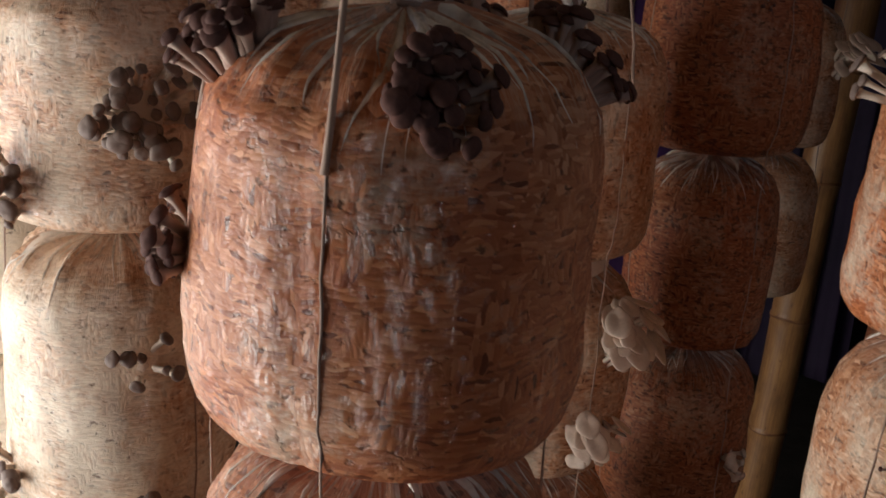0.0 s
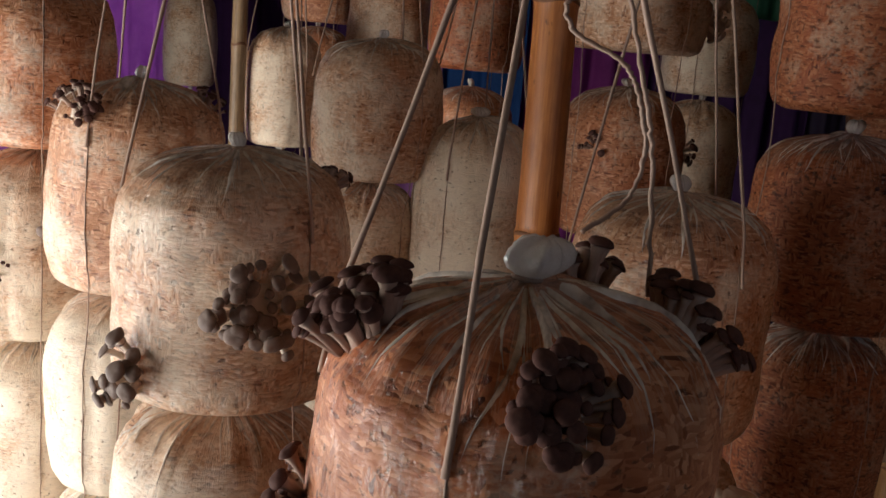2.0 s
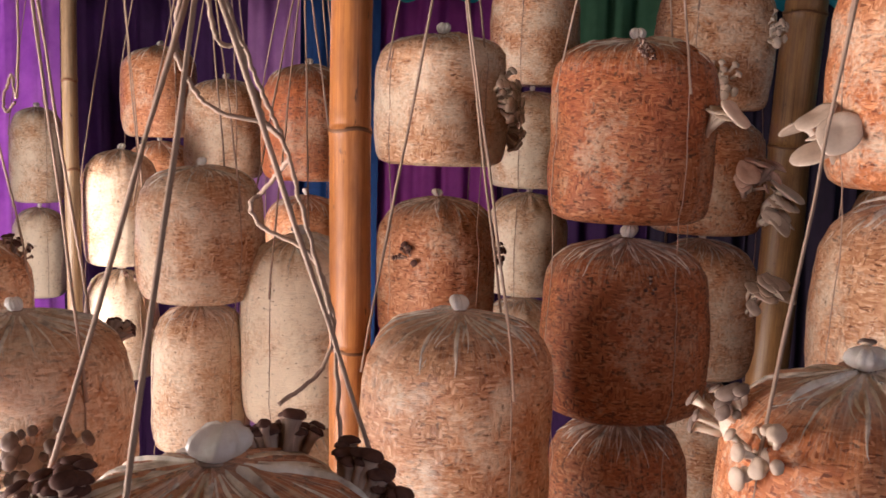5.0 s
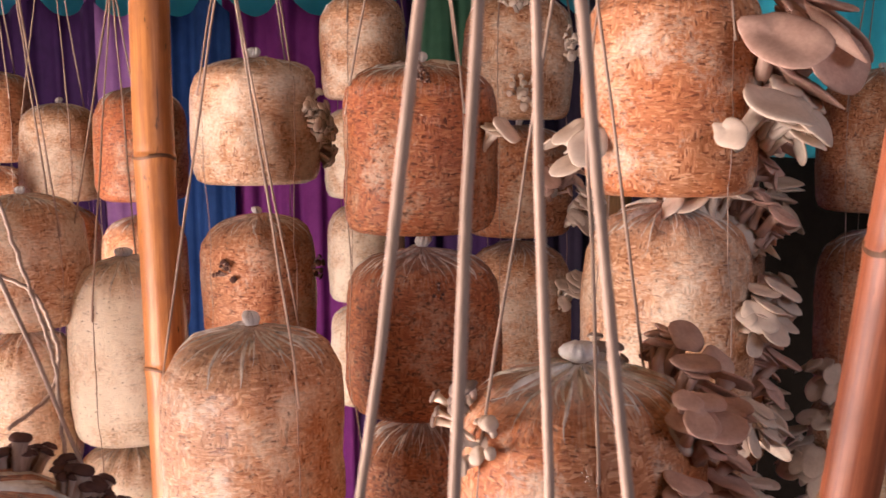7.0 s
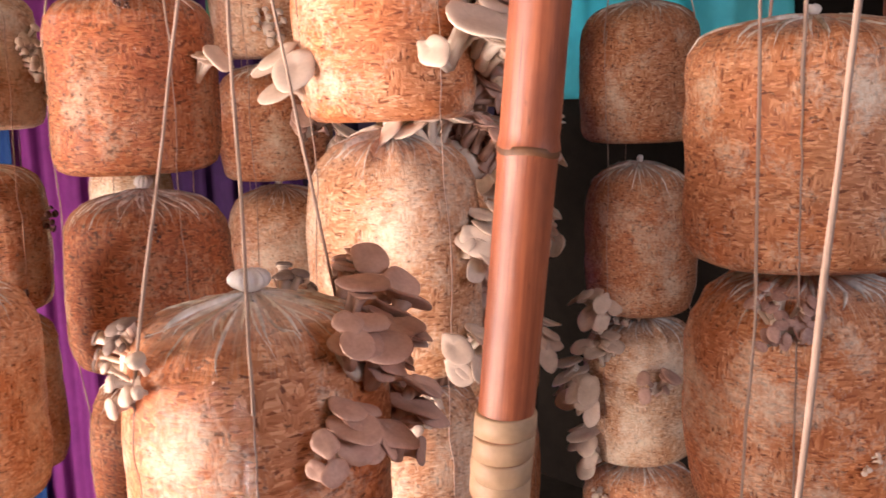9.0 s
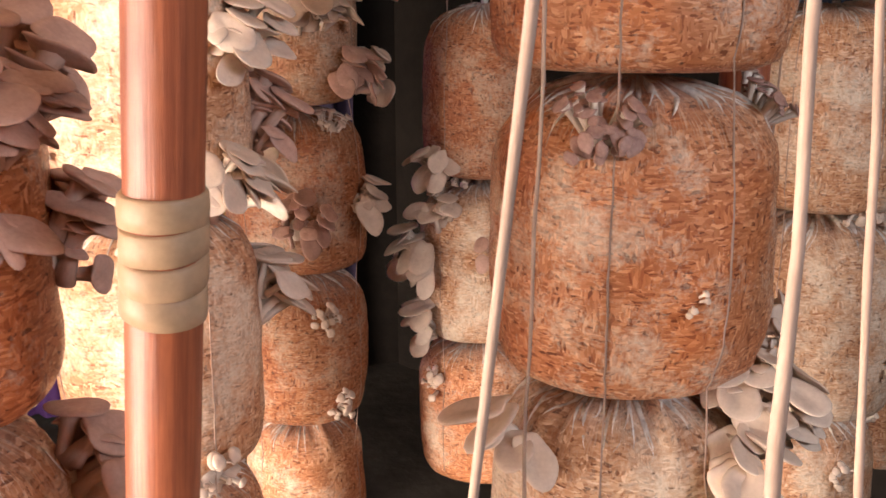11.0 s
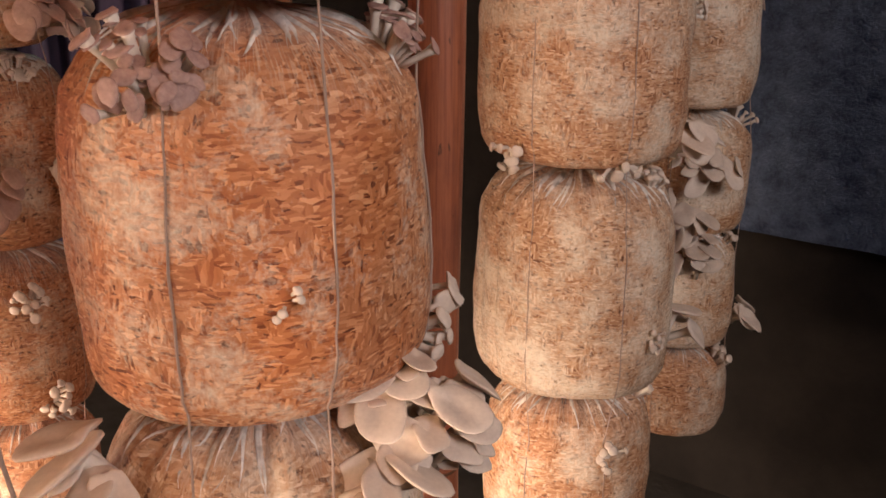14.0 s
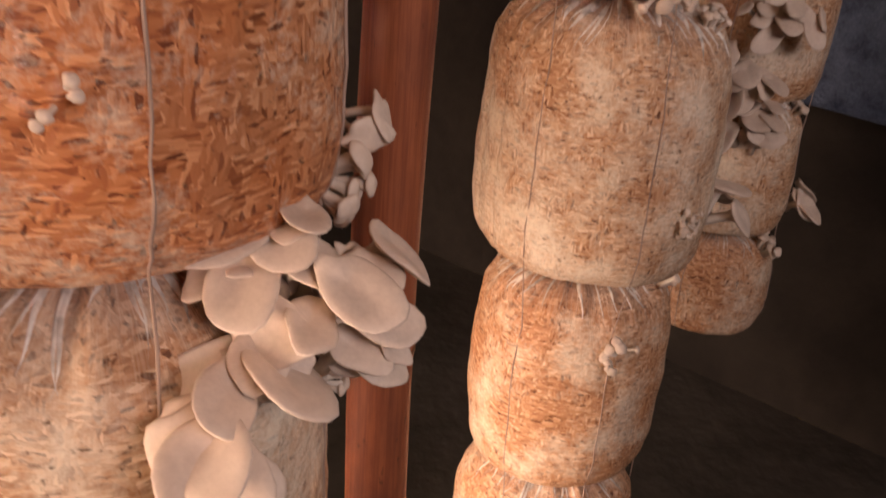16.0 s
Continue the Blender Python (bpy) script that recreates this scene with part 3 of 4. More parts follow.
def rope_cradle(x, y, top, bags, strands, radius=0.0016, apex=(0, 0), high=0.0, seed=1):
    """Twine that hangs from the roof, parts at an apex over the top bag, spreads to its shoulder and runs down the column. bags: (zb, zt, r)."""
    rope = new("hanging_twine", None)
    rope.matrix_basis = pose(x, y, 0)
    tagged(rope, "beige twine hung from the roof round bags", "twine", "hanging twine")
    zt, r0 = bags[0][1], bags[0][2]
    high = high or zt + 0.46
    low = bags[-1][0]
    part("hanger", strand_mesh([(apex[0] * 1.5, apex[1] * 1.5, 2.5), (apex[0], apex[1], high)], radius * 1.3, seed), rope)
    for i, a in enumerate(strands):
        a = radians(a)
        c, s = math.cos(a), math.sin(a)
        h0 = bags[0][1] - bags[0][0]
        pts = [(apex[0], apex[1], high), (c * r0 * 0.94, s * r0 * 0.94, zt - 0.10 * h0), (c * r0 * 1.02, s * r0 * 1.02, zt - 0.3 * h0)]
        part("strand", strand_mesh(pts, radius, seed * 10 + i), rope)
        pts = pts[-1:]
        for zb, zt2, r, surface, dx, dy in bags:
            for q in (0.74, 0.66, 0.58, 0.5, 0.42, 0.34, 0.27, 0.22):
                p = surface(a, q)
                d = Vector((p.x, p.y, 0)).normalized() * radius * 0.3
                pts.append((p.x + d.x + dx, p.y + d.y + dy, p.z + zb))
        pts.append((c * 0.05, s * 0.05, low - 0.002))
        part("strand", strand_mesh(pts[1:], radius * 0.48, seed * 10 + i), rope)
    return rope


def loose_twine(lines, radius, label="beige twine hung from the roof round bags", curl=False):
    """Twine along lines of points, every line a strand."""
    rope = new("hanging_twine", None)
    x, y, z = lines[0][0]
    rope.matrix_basis = pose(x, y, z)
    tagged(rope, label, "twine", "hanging twine")
    for i, pts in enumerate(lines):
        part("strand", strand_mesh([(a - x, b - y, c - z) for a, b, c in pts], radius, 70 + i, curl), rope)
    return rope


def column(x, y, bags, strands=(20, 110, 200, 290), apex=(0, 0), **kw):
    """bags from the top down: dictionaries for grow_bag."""
    made = []
    for b in bags:
        b = dict(b)
        dx, dy = b.pop("shift", (0, 0))
        bag, surface = grow_bag(x + dx, y + dy, **b)
        made.append((b["zb"], b["zt"], b["r"], surface, dx, dy))
    if strands:
        rope_cradle(x, y, bags[0]["zt"], made, strands, apex=apex, **kw)
    return made


def bamboo(name, base, top, radius, nodes, material, label, wraps=()):
    """A bamboo pole from base to top, with swollen nodes at these heights."""
    base, top = Vector(base), Vector(top)
    length = (top - base).length
    pole = new(name, None)
    d = (top - base).normalized()
    pole.matrix_basis = Matrix.Translation(base) @ d.to_track_quat('Z', 'Y').to_matrix().to_4x4()
    tagged(pole, label, "bamboo pole", "bamboo poles")
    bm = bmesh.new()
    ts = [length * i / 60 for i in range(61)]
    for nz in nodes:
        k = (nz - base.z) / (top.z - base.z) * length
        ts += [k - 0.016, k - 0.007, k - 0.003, k, k + 0.003, k + 0.008, k + 0.018]
    ts = sorted(ts)
    rings = []
    for t in ts:
        sw = 1.0
        for nz in nodes:
            k = (nz - base.z) / (top.z - base.z) * length
            e = t - k
            sw += 0.05 * math.exp(-(e / 0.006) ** 2) + 0.025 * math.exp(-(e / 0.02) ** 2) - 0.05 * math.exp(-((e - 0.006) / 0.003) ** 2)
        wob = Vector((noise.noise(Vector((t * 1.5, 1, 0))), noise.noise(Vector((t * 1.5, 9, 0))), 0)) * radius * 0.35
        rings.append([wob + Vector((math.cos(a), math.sin(a), 0)) * radius * sw * (1 - 0.05 * t / length) * (1 + 0.03 * math.cos(2 * a + t * 2)) + Vector((0, 0, t))
                      for a in (2 * math.pi * i / 28 for i in range(28))])
    skin(bm, rings)
    part("culm", mesh_from("culm", bm, [material]), pole)
    for nz in nodes:
        k = (nz - base.z) / (top.z - base.z) * length
        wob = Vector((noise.noise(Vector((k * 1.5, 1, 0))), noise.noise(Vector((k * 1.5, 9, 0))), 0)) * radius * 0.35
        bm = bmesh.new()
        skin(bm, [[wob + Vector((math.cos(g), math.sin(g), 0)) * radius * e * (1 - 0.05 * k / length) * (1 + 0.03 * math.cos(2 * g + k * 2)) + Vector((0, 0, k + q + 0.0015 * math.sin(3 * g + k * 9)))
                   for g in (2 * math.pi * i / 28 for i in range(28))] for e, q in ((1.03, -0.0045), (1.075, -0.003), (1.08, 0.0), (1.05, 0.0025))])
        part("node_ring", mesh_from("node_ring", bm, [NODE]), pole, None, "dark scar ring at a bamboo node")
    for zlow, zhigh, turns in wraps:
        k0, k1 = ((z - base.z) / (top.z - base.z) * length for z in (zlow, zhigh))
        for i in range(turns):
            a, b = k0 + (k1 - k0) * i / turns, k0 + (k1 - k0) * (i + 1) / turns
            bm = bmesh.new()
            rr = []
            for t, e in ((a, 1.02), (a + 0.0006, 1.085), ((a + b) / 2, 1.09 + 0.015 * (i % 2)), (b - 0.0006, 1.075), (b + 0.0008, 1.03)):
                wob = Vector((noise.noise(Vector((t * 1.5, 1, 0))), noise.noise(Vector((t * 1.5, 9, 0))), 0)) * radius * 0.35
                rr.append([wob + Vector((math.cos(g), math.sin(g), 0)) * radius * e * (1 + 0.012 * math.sin(5 * g + i * 2)) + Vector((0, 0, t + 0.0025 * math.sin(g + i)))
                           for g in (2 * math.pi * q / 32 for q in range(32))])
            skin(bm, rr)
            part("tape_turn", mesh_from("tape_turn", bm, [TAPE]), pole, None, "tan tape wound round the pole")
    return pole

# ---- the shed ----


def slab(name, x0, x1, y0, y1, z0, z1, material, label, cuts=10, rough=0.0):
    bm = bmesh.new()
    bmesh.ops.create_cube(bm, size=1.0)
    for v in bm.verts:
        v.co = Vector((x0 + (x1 - x0) * (v.co.x + 0.5), y0 + (y1 - y0) * (v.co.y + 0.5), z0 + (z1 - z0) * (v.co.z + 0.5)))
    if rough:
        bmesh.ops.subdivide_edges(bm, edges=bm.edges, cuts=cuts, use_grid_fill=True)
        for v in bm.verts:
            v.co += Vector((noise.noise(v.co * 2), noise.noise(v.co * 2 + Vector((9, 0, 0))), noise.noise(v.co * 2 + Vector((0, 9, 0))))) * rough
    ob = new(name, mesh_from(name, bm, [material], smooth=bool(rough)))
    return tagged(ob, label, name.split("_")[0], kind="structure")


slab("floor", -3.2, 3.6, -2.4, 4.6, -0.2, 0.0, EARTH, "dark trodden earth floor of the shed", 40, 0.012)
slab("ceiling", -3.0, 3.4, -2.2, 4.4, 2.5, 2.62, THATCH, "low thatched roof over the growing shed", 12, 0.02)
# unseen left and rear walls, added to close the shed and bound its openings
slab("wall_left_rear", -1.65, -1.5, -1.75, -0.32, 0, 2.5, SHADED_MUD, "shade-darkened mud wall beside the open side")
slab("wall_left_front", -2.6, -2.45, 1.42, 4.0, 0, 2.5, SHADED_MUD, "shade-darkened mud wall past the open side")
slab("wall_left_return", -2.6, -1.5, 1.44, 1.57, 0, 2.5, SHADED_MUD, "short mud wall at the end of the opening")
slab("wall_left_lintel", -1.65, -1.5, -0.32, 1.44, 1.38, 2.5, SHADED_MUD, "mud lintel above the open side")
slab("wall_rear_low", -1.5, 3.0, -1.75, -1.6, 0, 1.8, SHADED_MUD, "mud wall under the rear opening")
slab("wall_rear_left", -1.5, 1.25, -1.75, -1.6, 1.8, 2.5, SHADED_MUD, "mud wall beside the rear opening")
slab("wall_rear_right", 2.55, 3.0, -1.75, -1.6, 1.8, 2.5, SHADED_MUD, "mud wall beside the rear opening")
slab("wall_rear_top", 1.25, 2.55, -1.75, -1.6, 2.45, 2.5, SHADED_MUD, "mud wall above the rear opening")
slab("wall_right", 3.0, 3.12, -1.75, 4.0, 0, 2.5, SHADED_MUD, "shade-darkened brown mud wall behind hanging bags")


def cloth(name, x0, x1, y, z0, z1, material, label, folds, depth, seed, scallop=0.0, along="x", thick=0.003):
    """A hung cloth in soft folds, with a sagging upper hem."""
    bm = bmesh.new()
    n, m = max(8, int(folds * 10)), 18
    front, back = [], []
    for j in range(m + 1):
        t = j / m
        ra, rb = [], []
        for i in range(n + 1):
            u = i / n
            x = x0 + (x1 - x0) * u
            q = u * folds * 2 * math.pi
            d = depth * (math.sin(q + 1.2 * noise.noise(Vector((u * 3, t * 1.2, seed)))) + 0.4 * math.sin(2.3 * q + seed)) * (1.15 - 0.35 * t)
            d += 0.05 * noise.noise(Vector((u * 2, t * 2, seed + 5)))
            top = z1 - scallop * abs(math.sin(q * 0.25))
            z = z0 + (top - z0) * t
            for row, e in ((ra, 0), (rb, thick)):
                row.append(bm.verts.new((x, y + d + e, z) if along == "x" else (y + d + e, x, z)))
        front.append(ra)
        back.append(rb)
    for rows, flip in ((front, False), (back, True)):
        for j in range(m):
            for i in range(n):
                f = (rows[j][i], rows[j][i + 1], rows[j + 1][i + 1], rows[j + 1][i])
                bm.faces.new(f[::-1] if flip else f)
    for j in range(m):
        for i in (0, n):
            bm.faces.new((front[j][i], front[j + 1][i], back[j + 1][i], back[j][i]))
    for i in range(n):
        for j in (0, m):
            bm.faces.new((front[j][i], front[j][i + 1], back[j][i + 1], back[j][i]))
    ob = new(name, mesh_from(name, bm, [material]))
    return tagged(ob, label, "curtain", "cloth hung along the end wall")


# stands where the background is only dark; the shade is in its colour
slab("wall_end_right", 1.5, 3.0, 3.55, 3.68, 0, 1.62, SHADED_MUD, "shade-darkened mud wall below the turquoise sheet")
tagged(cloth("backdrop_sheet", -1.22, 3.0, 3.75, 0, 2.5, CYAN, "turquoise plastic sheet closing the end of the shed", 9, 0.02, 3), kind="structure", category="sheet")
# the last two curtains have shade painted into their violet
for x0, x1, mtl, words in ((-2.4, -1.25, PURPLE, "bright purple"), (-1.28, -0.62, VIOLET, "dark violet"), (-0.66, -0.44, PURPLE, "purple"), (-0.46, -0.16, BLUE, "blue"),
                           (-0.19, 0.26, MAGENTA, "magenta purple"), (0.23, 0.80, VIOLET, "dark violet"), (0.77, 1.15, SHADED_VIOLET, "shade-darkened violet"),
                           (1.12, 1.52, SHADED_VIOLET, "shade-darkened violet")):
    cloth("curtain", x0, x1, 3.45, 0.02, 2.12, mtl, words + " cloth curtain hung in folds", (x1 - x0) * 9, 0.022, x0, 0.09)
cloth("curtain", 0.50, 0.80, 3.36, 1.70, 2.14, GREEN, "short green cloth curtain hung in folds", 3, 0.016, 2.4, 0.05)
sheet = tagged(cloth("turquoise_sheet", -0.12, 1.0, 0.0, 1.52, 2.47, CYAN, "turquoise plastic sheet hung across the corner opening", 5, 0.012, 6), category="sheet", group="side wall cover")
sheet.matrix_basis = pose(1.70, 3.42, 0, 0, 0, -62.5)
tarp = tagged(cloth("tarpaulin", 1.35, 2.8, 0.0, 0.74, 2.45, TARP, "dark blue wrinkled tarpaulin hung on the corner wall", 2.5, 0.008, 8), category="tarpaulin", group="side wall cover")
tarp.matrix_basis = pose(1.70, 3.42, 0, 0, 0, -62.5)
# corner walls whose colour carries the darkness behind the bags
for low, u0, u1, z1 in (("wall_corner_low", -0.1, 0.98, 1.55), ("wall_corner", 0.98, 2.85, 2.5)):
    corner = slab(low, u0, u1, 0.06, 0.16, 0, z1, SHADED_MUD, "shade-darkened mud wall across the corner behind bags")
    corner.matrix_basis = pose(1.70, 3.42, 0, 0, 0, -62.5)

# ---- bamboo poles ----
bamboo("bamboo_pole", (-0.012, 1.17, -0.02), (-0.035, 1.35, 2.55), 0.030, (0.35, 0.72, 0.98, 1.30, 1.60, 1.93, 2.25), BAMBOO, "orange-brown dry bamboo pole standing among the bags")
bamboo("bamboo_pole", (0.555, 0.76, -0.02), (0.68, 0.33, 2.55), 0.0215, (0.4, 0.75, 1.08, 1.55, 1.86, 2.2), BAMBOO_RED, "red-brown bamboo pole with tan tape wound on", wraps=((1.285, 1.352, 4),))
bamboo("bamboo_pole", (0.878, 2.387, -0.02), (0.961, 2.358, 2.48), 0.050, (0.3, 0.62, 0.98, 1.25, 1.58, 1.9, 2.2), BAMBOO_TAWNY, "tawny bamboo pole leaning behind the bags")
bamboo("bamboo_pole", (-0.67, 1.95, -0.02), (-0.67, 1.95, 2.55), 0.016, (0.5, 0.9, 1.2, 1.5, 1.68, 1.95, 2.3), BAMBOO_DARK, "thin weathered bamboo pole by the curtains")
bamboo("bamboo_pole", (1.335, 1.02, -0.02), (1.32, 0.98, 2.55), 0.030, (0.3, 0.62, 0.85, 1.45, 1.9, 2.2), BAMBOO_RED, "red-brown bamboo pole behind a hanging bag")

# ---- hanging bags, column by column, from the top down ----
column(-0.012, 0.435, [
    dict(zb=1.212, zt=1.425, r=0.102, tone="moist", knot=0.0105, flare=8, pleat=1.2, reach=0.34, milk=0.25, clusters=[(-78, 0.785, "pin", 60, 0.0185), (-158, 0.83, "pin", 64, 0.024, 0.9, 1.2), (22, 0.80, "pin", 60, 0.026, 0.7, 1.2), (72, 0.86, "pin", 44, 0.022, 0.9, 1.2), (-165, 0.5, "pin", 36, 0.015)]),
    dict(zb=0.955, zt=1.208, r=0.098, tone="damp", knot=0, pleat=1.5),
], strands=(-103, 15, 175), apex=(-0.005, 0.0), high=1.70)
column(-0.287, 0.815, [
    dict(zb=1.205, zt=1.430, r=0.104, tone="tan", clusters=[(-58, 0.52, "grey", 44, 0.036), (-122, 0.30, "grey", 20, 0.022), (-15, 0.28, "grey", 7, 0.018), (40, 0.80, "pin", 10, 0.016)]),
    dict(zb=0.930, zt=1.200, r=0.104, tone="pale", knot=0, pleat=1.6, clusters=[(-62, 0.62, "grey", 8, 0.018), (-60, 0.24, "grey", 14, 0.024), (-140, 0.3, "grey", 6, 0.016)]),
    dict(zb=0.66, zt=0.925, r=0.102, tone="white", knot=0),
], strands=(-35, 70, 190))
column(-0.525, 1.145, [
    dict(zb=1.20, zt=1.462, r=0.103, tone="mid", knot=0.008, clusters=[(-112, 0.80, "pin", 30, 0.026), (-165, 0.82, "pin", 20, 0.022), (20, 0.84, "pin", 12, 0.018), (-62, 0.12, "grey", 6, 0.018)]),
    dict(zb=0.94, zt=1.195, r=0.103, tone="white", knot=0, clusters=[(-62, 0.85, "grey", 6, 0.018)]),
    dict(zb=0.68, zt=0.935, r=0.102, tone="white", knot=0, clusters=[(-58, 0.4, "grey", 9, 0.024)]),
    dict(zb=0.43, zt=0.675, r=0.10, tone="pale", knot=0),
], strands=(-100, 10, 130))
column(-0.745, 1.31, [
    dict(zb=1.345, zt=1.575, r=0.106, tone="brown", knot=0.008),
    dict(zb=1.07, zt=1.34, r=0.106, tone="pale", knot=0.008, clusters=[(-95, 0.5, "pin", 22, 0.024), (-45, 0.65, "grey", 8, 0.02)]),
    dict(zb=0.80, zt=1.065, r=0.104, tone="white", knot=0),
    dict(zb=0.55, zt=0.795, r=0.102, tone="white", knot=0),
], strands=(-60, 60, 180))
column(0.125, 1.015, [
    dict(zb=1.150, zt=1.405, r=0.109, tone="mid", prof=PROFILE, knot=0.009, clusters=[(70, 0.7, "pin", 8, 0.015)]),
    dict(zb=0.90, zt=1.146, r=0.104, tone="mid", knot=0, pleat=1.5, clusters=[(-40, 0.66, "fan", 24, 0.044, 0.5, 0.62), (-58, 0.36, "fan", 14, 0.03, 0.5, 0.55), (-35, 0.93, "fan", 4, 0.016), (-110, 0.35, "white", 7, 0.02)]),
    dict(zb=0.64, zt=0.895, r=0.102, tone="brown", knot=0, clusters=[(-62, 0.72, "white", 18, 0.028), (-120, 0.75, "white", 10, 0.02)]),
], strands=(-58, 60, 175), apex=(-0.02, 0.03))
# shadow from the neighbouring columns is painted into these bags' tones
column(0.345, 1.225, [
    dict(zb=1.492, zt=1.727, r=0.106, tone="wet", prof=PROFILE_FLAT, knot=0.008, clusters=[(-92, 0.80, "pin", 22, 0.014, 0.2, 0.5), (-35, 0.52, "fan", 3, 0.010)]),
    dict(zb=1.235, zt=1.470, r=0.105, tone="dark", knot=0.009, clusters=[(-80, 0.74, "pin", 5, 0.008, 0.2, 0.5)]),
    dict(zb=0.98, zt=1.230, r=0.098, tone="dark", knot=0, pleat=1.6),
    dict(zb=0.73, zt=0.975, r=0.10, tone="dark", knot=0, clusters=[(-50, 0.5, "white", 8, 0.02)]),
], strands=(-165, -62, 50))
column(-0.135, 1.535, [
    dict(zb=1.115, zt=1.428, r=0.099, tone="white", knot=0.008, flare=9),
    dict(zb=0.85, zt=1.11, r=0.097, tone="white", knot=0),
], strands=(-110, -30, 90, 200))
column(-0.300, 1.535, [
    dict(zb=1.315, zt=1.535, r=0.104, tone="tan", knot=0.007),
    dict(zb=1.06, zt=1.31, r=0.078, tone="pale", knot=0, pleat=1.6),
    dict(zb=0.80, zt=1.055, r=0.09, tone="white", knot=0),
], strands=(-40, 80, 200))
column(-0.595, 2.02, [
    dict(zb=1.295, zt=1.540, r=0.079, tone="pale", fine=False, knot=0.007),
    dict(zb=1.05, zt=1.285, r=0.074, tone="white", fine=False, knot=0.010, clusters=[(-30, 0.9, "pin", 6, 0.02)]),
], strands=(-40, 80, 200))
column(-1.135, 2.885, [dict(zb=1.345, zt=1.63, r=0.08, tone="pale", fine=False, knot=0.007), dict(zb=1.06, zt=1.33, r=0.078, tone="white", fine=False, knot=0)], strands=(-50, 70, 190))
column(-0.633, 2.43, [dict(zb=1.558, zt=1.785, r=0.092, tone="damp", fine=False, knot=0.007), dict(zb=1.30, zt=1.55, r=0.088, tone="brown", fine=False, knot=0)], strands=(-50, 70, 190))
column(-0.415, 2.20, [dict(zb=1.475, zt=1.70, r=0.086, tone="tan", fine=False, knot=0.007), dict(zb=1.22, zt=1.465, r=0.084, tone="brown", fine=False, knot=0)], strands=(-60, 60, 180))
column(-0.200, 2.03, [dict(zb=1.485, zt=1.728, r=0.097, tone="wet", fine=False, knot=0.007), dict(zb=1.20, zt=1.455, r=0.094, tone="brown", fine=False, knot=0)], strands=(-45, 70, 200))
column(0.088, 1.545, [
    dict(zb=1.545, zt=1.755, r=0.108, tone="tan", prof=PROFILE_FLAT, knot=0.009, clusters=[(-28, 0.55, "white", 26, 0.032, 0.5, 1.2), (0, 0.42, "white", 24, 0.032, 0.1, 1.2)]),
    dict(zb=1.262, zt=1.495, r=0.100, tone="damp", clusters=[(-115, 0.62, "pin", 9, 0.014), (-20, 0.62, "pin", 8, 0.014), (-62, 0.3, "pin", 6, 0.013)]),
    dict(zb=1.0, zt=1.255, r=0.098, tone="mid", knot=0),
], strands=(-140, -50, 60))
column(0.280, 2.16, [
    dict(zb=1.700, zt=1.940, r=0.100, tone="mid", fine=False, knot=0.008),
    dict(zb=1.475, zt=1.690, r=0.092, tone="pale", fine=False, knot=0, clusters=[(-160, 0.6, "white", 12, 0.03)]),
    dict(zb=1.235, zt=1.465, r=0.092, tone="pale", fine=False, knot=0),
    dict(zb=0.99, zt=1.225, r=0.092, tone="pale", fine=False, knot=0),
], strands=(-110, 10, 130))
column(0.565, 1.715, [
    dict(zb=1.648, zt=1.885, r=0.102, tone="mid", fine=False, knot=0.008, clusters=[(-100, 0.82, "white", 12, 0.024), (-95, 0.35, "white", 12, 0.026), (-40, 0.6, "white", 12, 0.03)]),
    dict(zb=1.43, zt=1.640, r=0.100, tone="damp", fine=False, knot=0, clusters=[(-60, 0.5, "greyfan", 10, 0.03), (-30, 0.3, "fan", 10, 0.03)]),
    dict(zb=1.17, zt=1.42, r=0.098, tone="mid", fine=False, knot=0, clusters=[(-40, 0.6, "fan", 10, 0.03)]),
    dict(zb=0.9, zt=1.16, r=0.098, tone="mid", fine=False, knot=0),
], strands=(-120, 0, 120))
column(0.650, 1.065, [
    dict(zb=1.550, zt=1.815, r=0.110, tone="peach", prof=PROFILE_FLAT, clusters=[(-22, 0.42, "fan", 20, 0.045, 0.5, 1.25), (-12, 0.62, "pinkfan", 14, 0.05, 0.5, 1.1), (-38, 0.55, "pinkfan", 4, 0.03), (-60, 0.36, "broad", 3, 0.014, 0.5, 1.4), (-175, 0.32, "fan", 5, 0.022), (20, 0.3, "greyfan", 22, 0.05)]),
    dict(zb=1.24, zt=1.540, r=0.108, tone="mid", knot=0, prof=PROFILE, clusters=[(-25, 0.92, "fan", 9, 0.026), (0, 0.80, "greyfan", 26, 0.05), (8, 0.35, "greyfan", 28, 0.05), (-54, 0.24, "fan", 22, 0.034, 0.5, 0.75), (-40, 0.55, "fan", 20, 0.032, 0.5, 0.8), (-155, 0.35, "white", 9, 0.02)]),
    dict(zb=0.95, zt=1.235, r=0.106, tone="mid", knot=0, clusters=[(-40, 0.92, "greyfan", 10, 0.03), (-96, 0.83, "white", 34, 0.024, 0.3, 1.0), (10, 0.6, "fan", 14, 0.04), (-70, 0.2, "white", 16, 0.03)]),
    dict(zb=0.68, zt=0.945, r=0.104, tone="brown", knot=0, clusters=[(-84, 0.84, "white", 36, 0.028, 0.3, 1.1), (-45, 0.9, "fan", 5, 0.02)]),
], strands=(-165, -68, 40, 120))
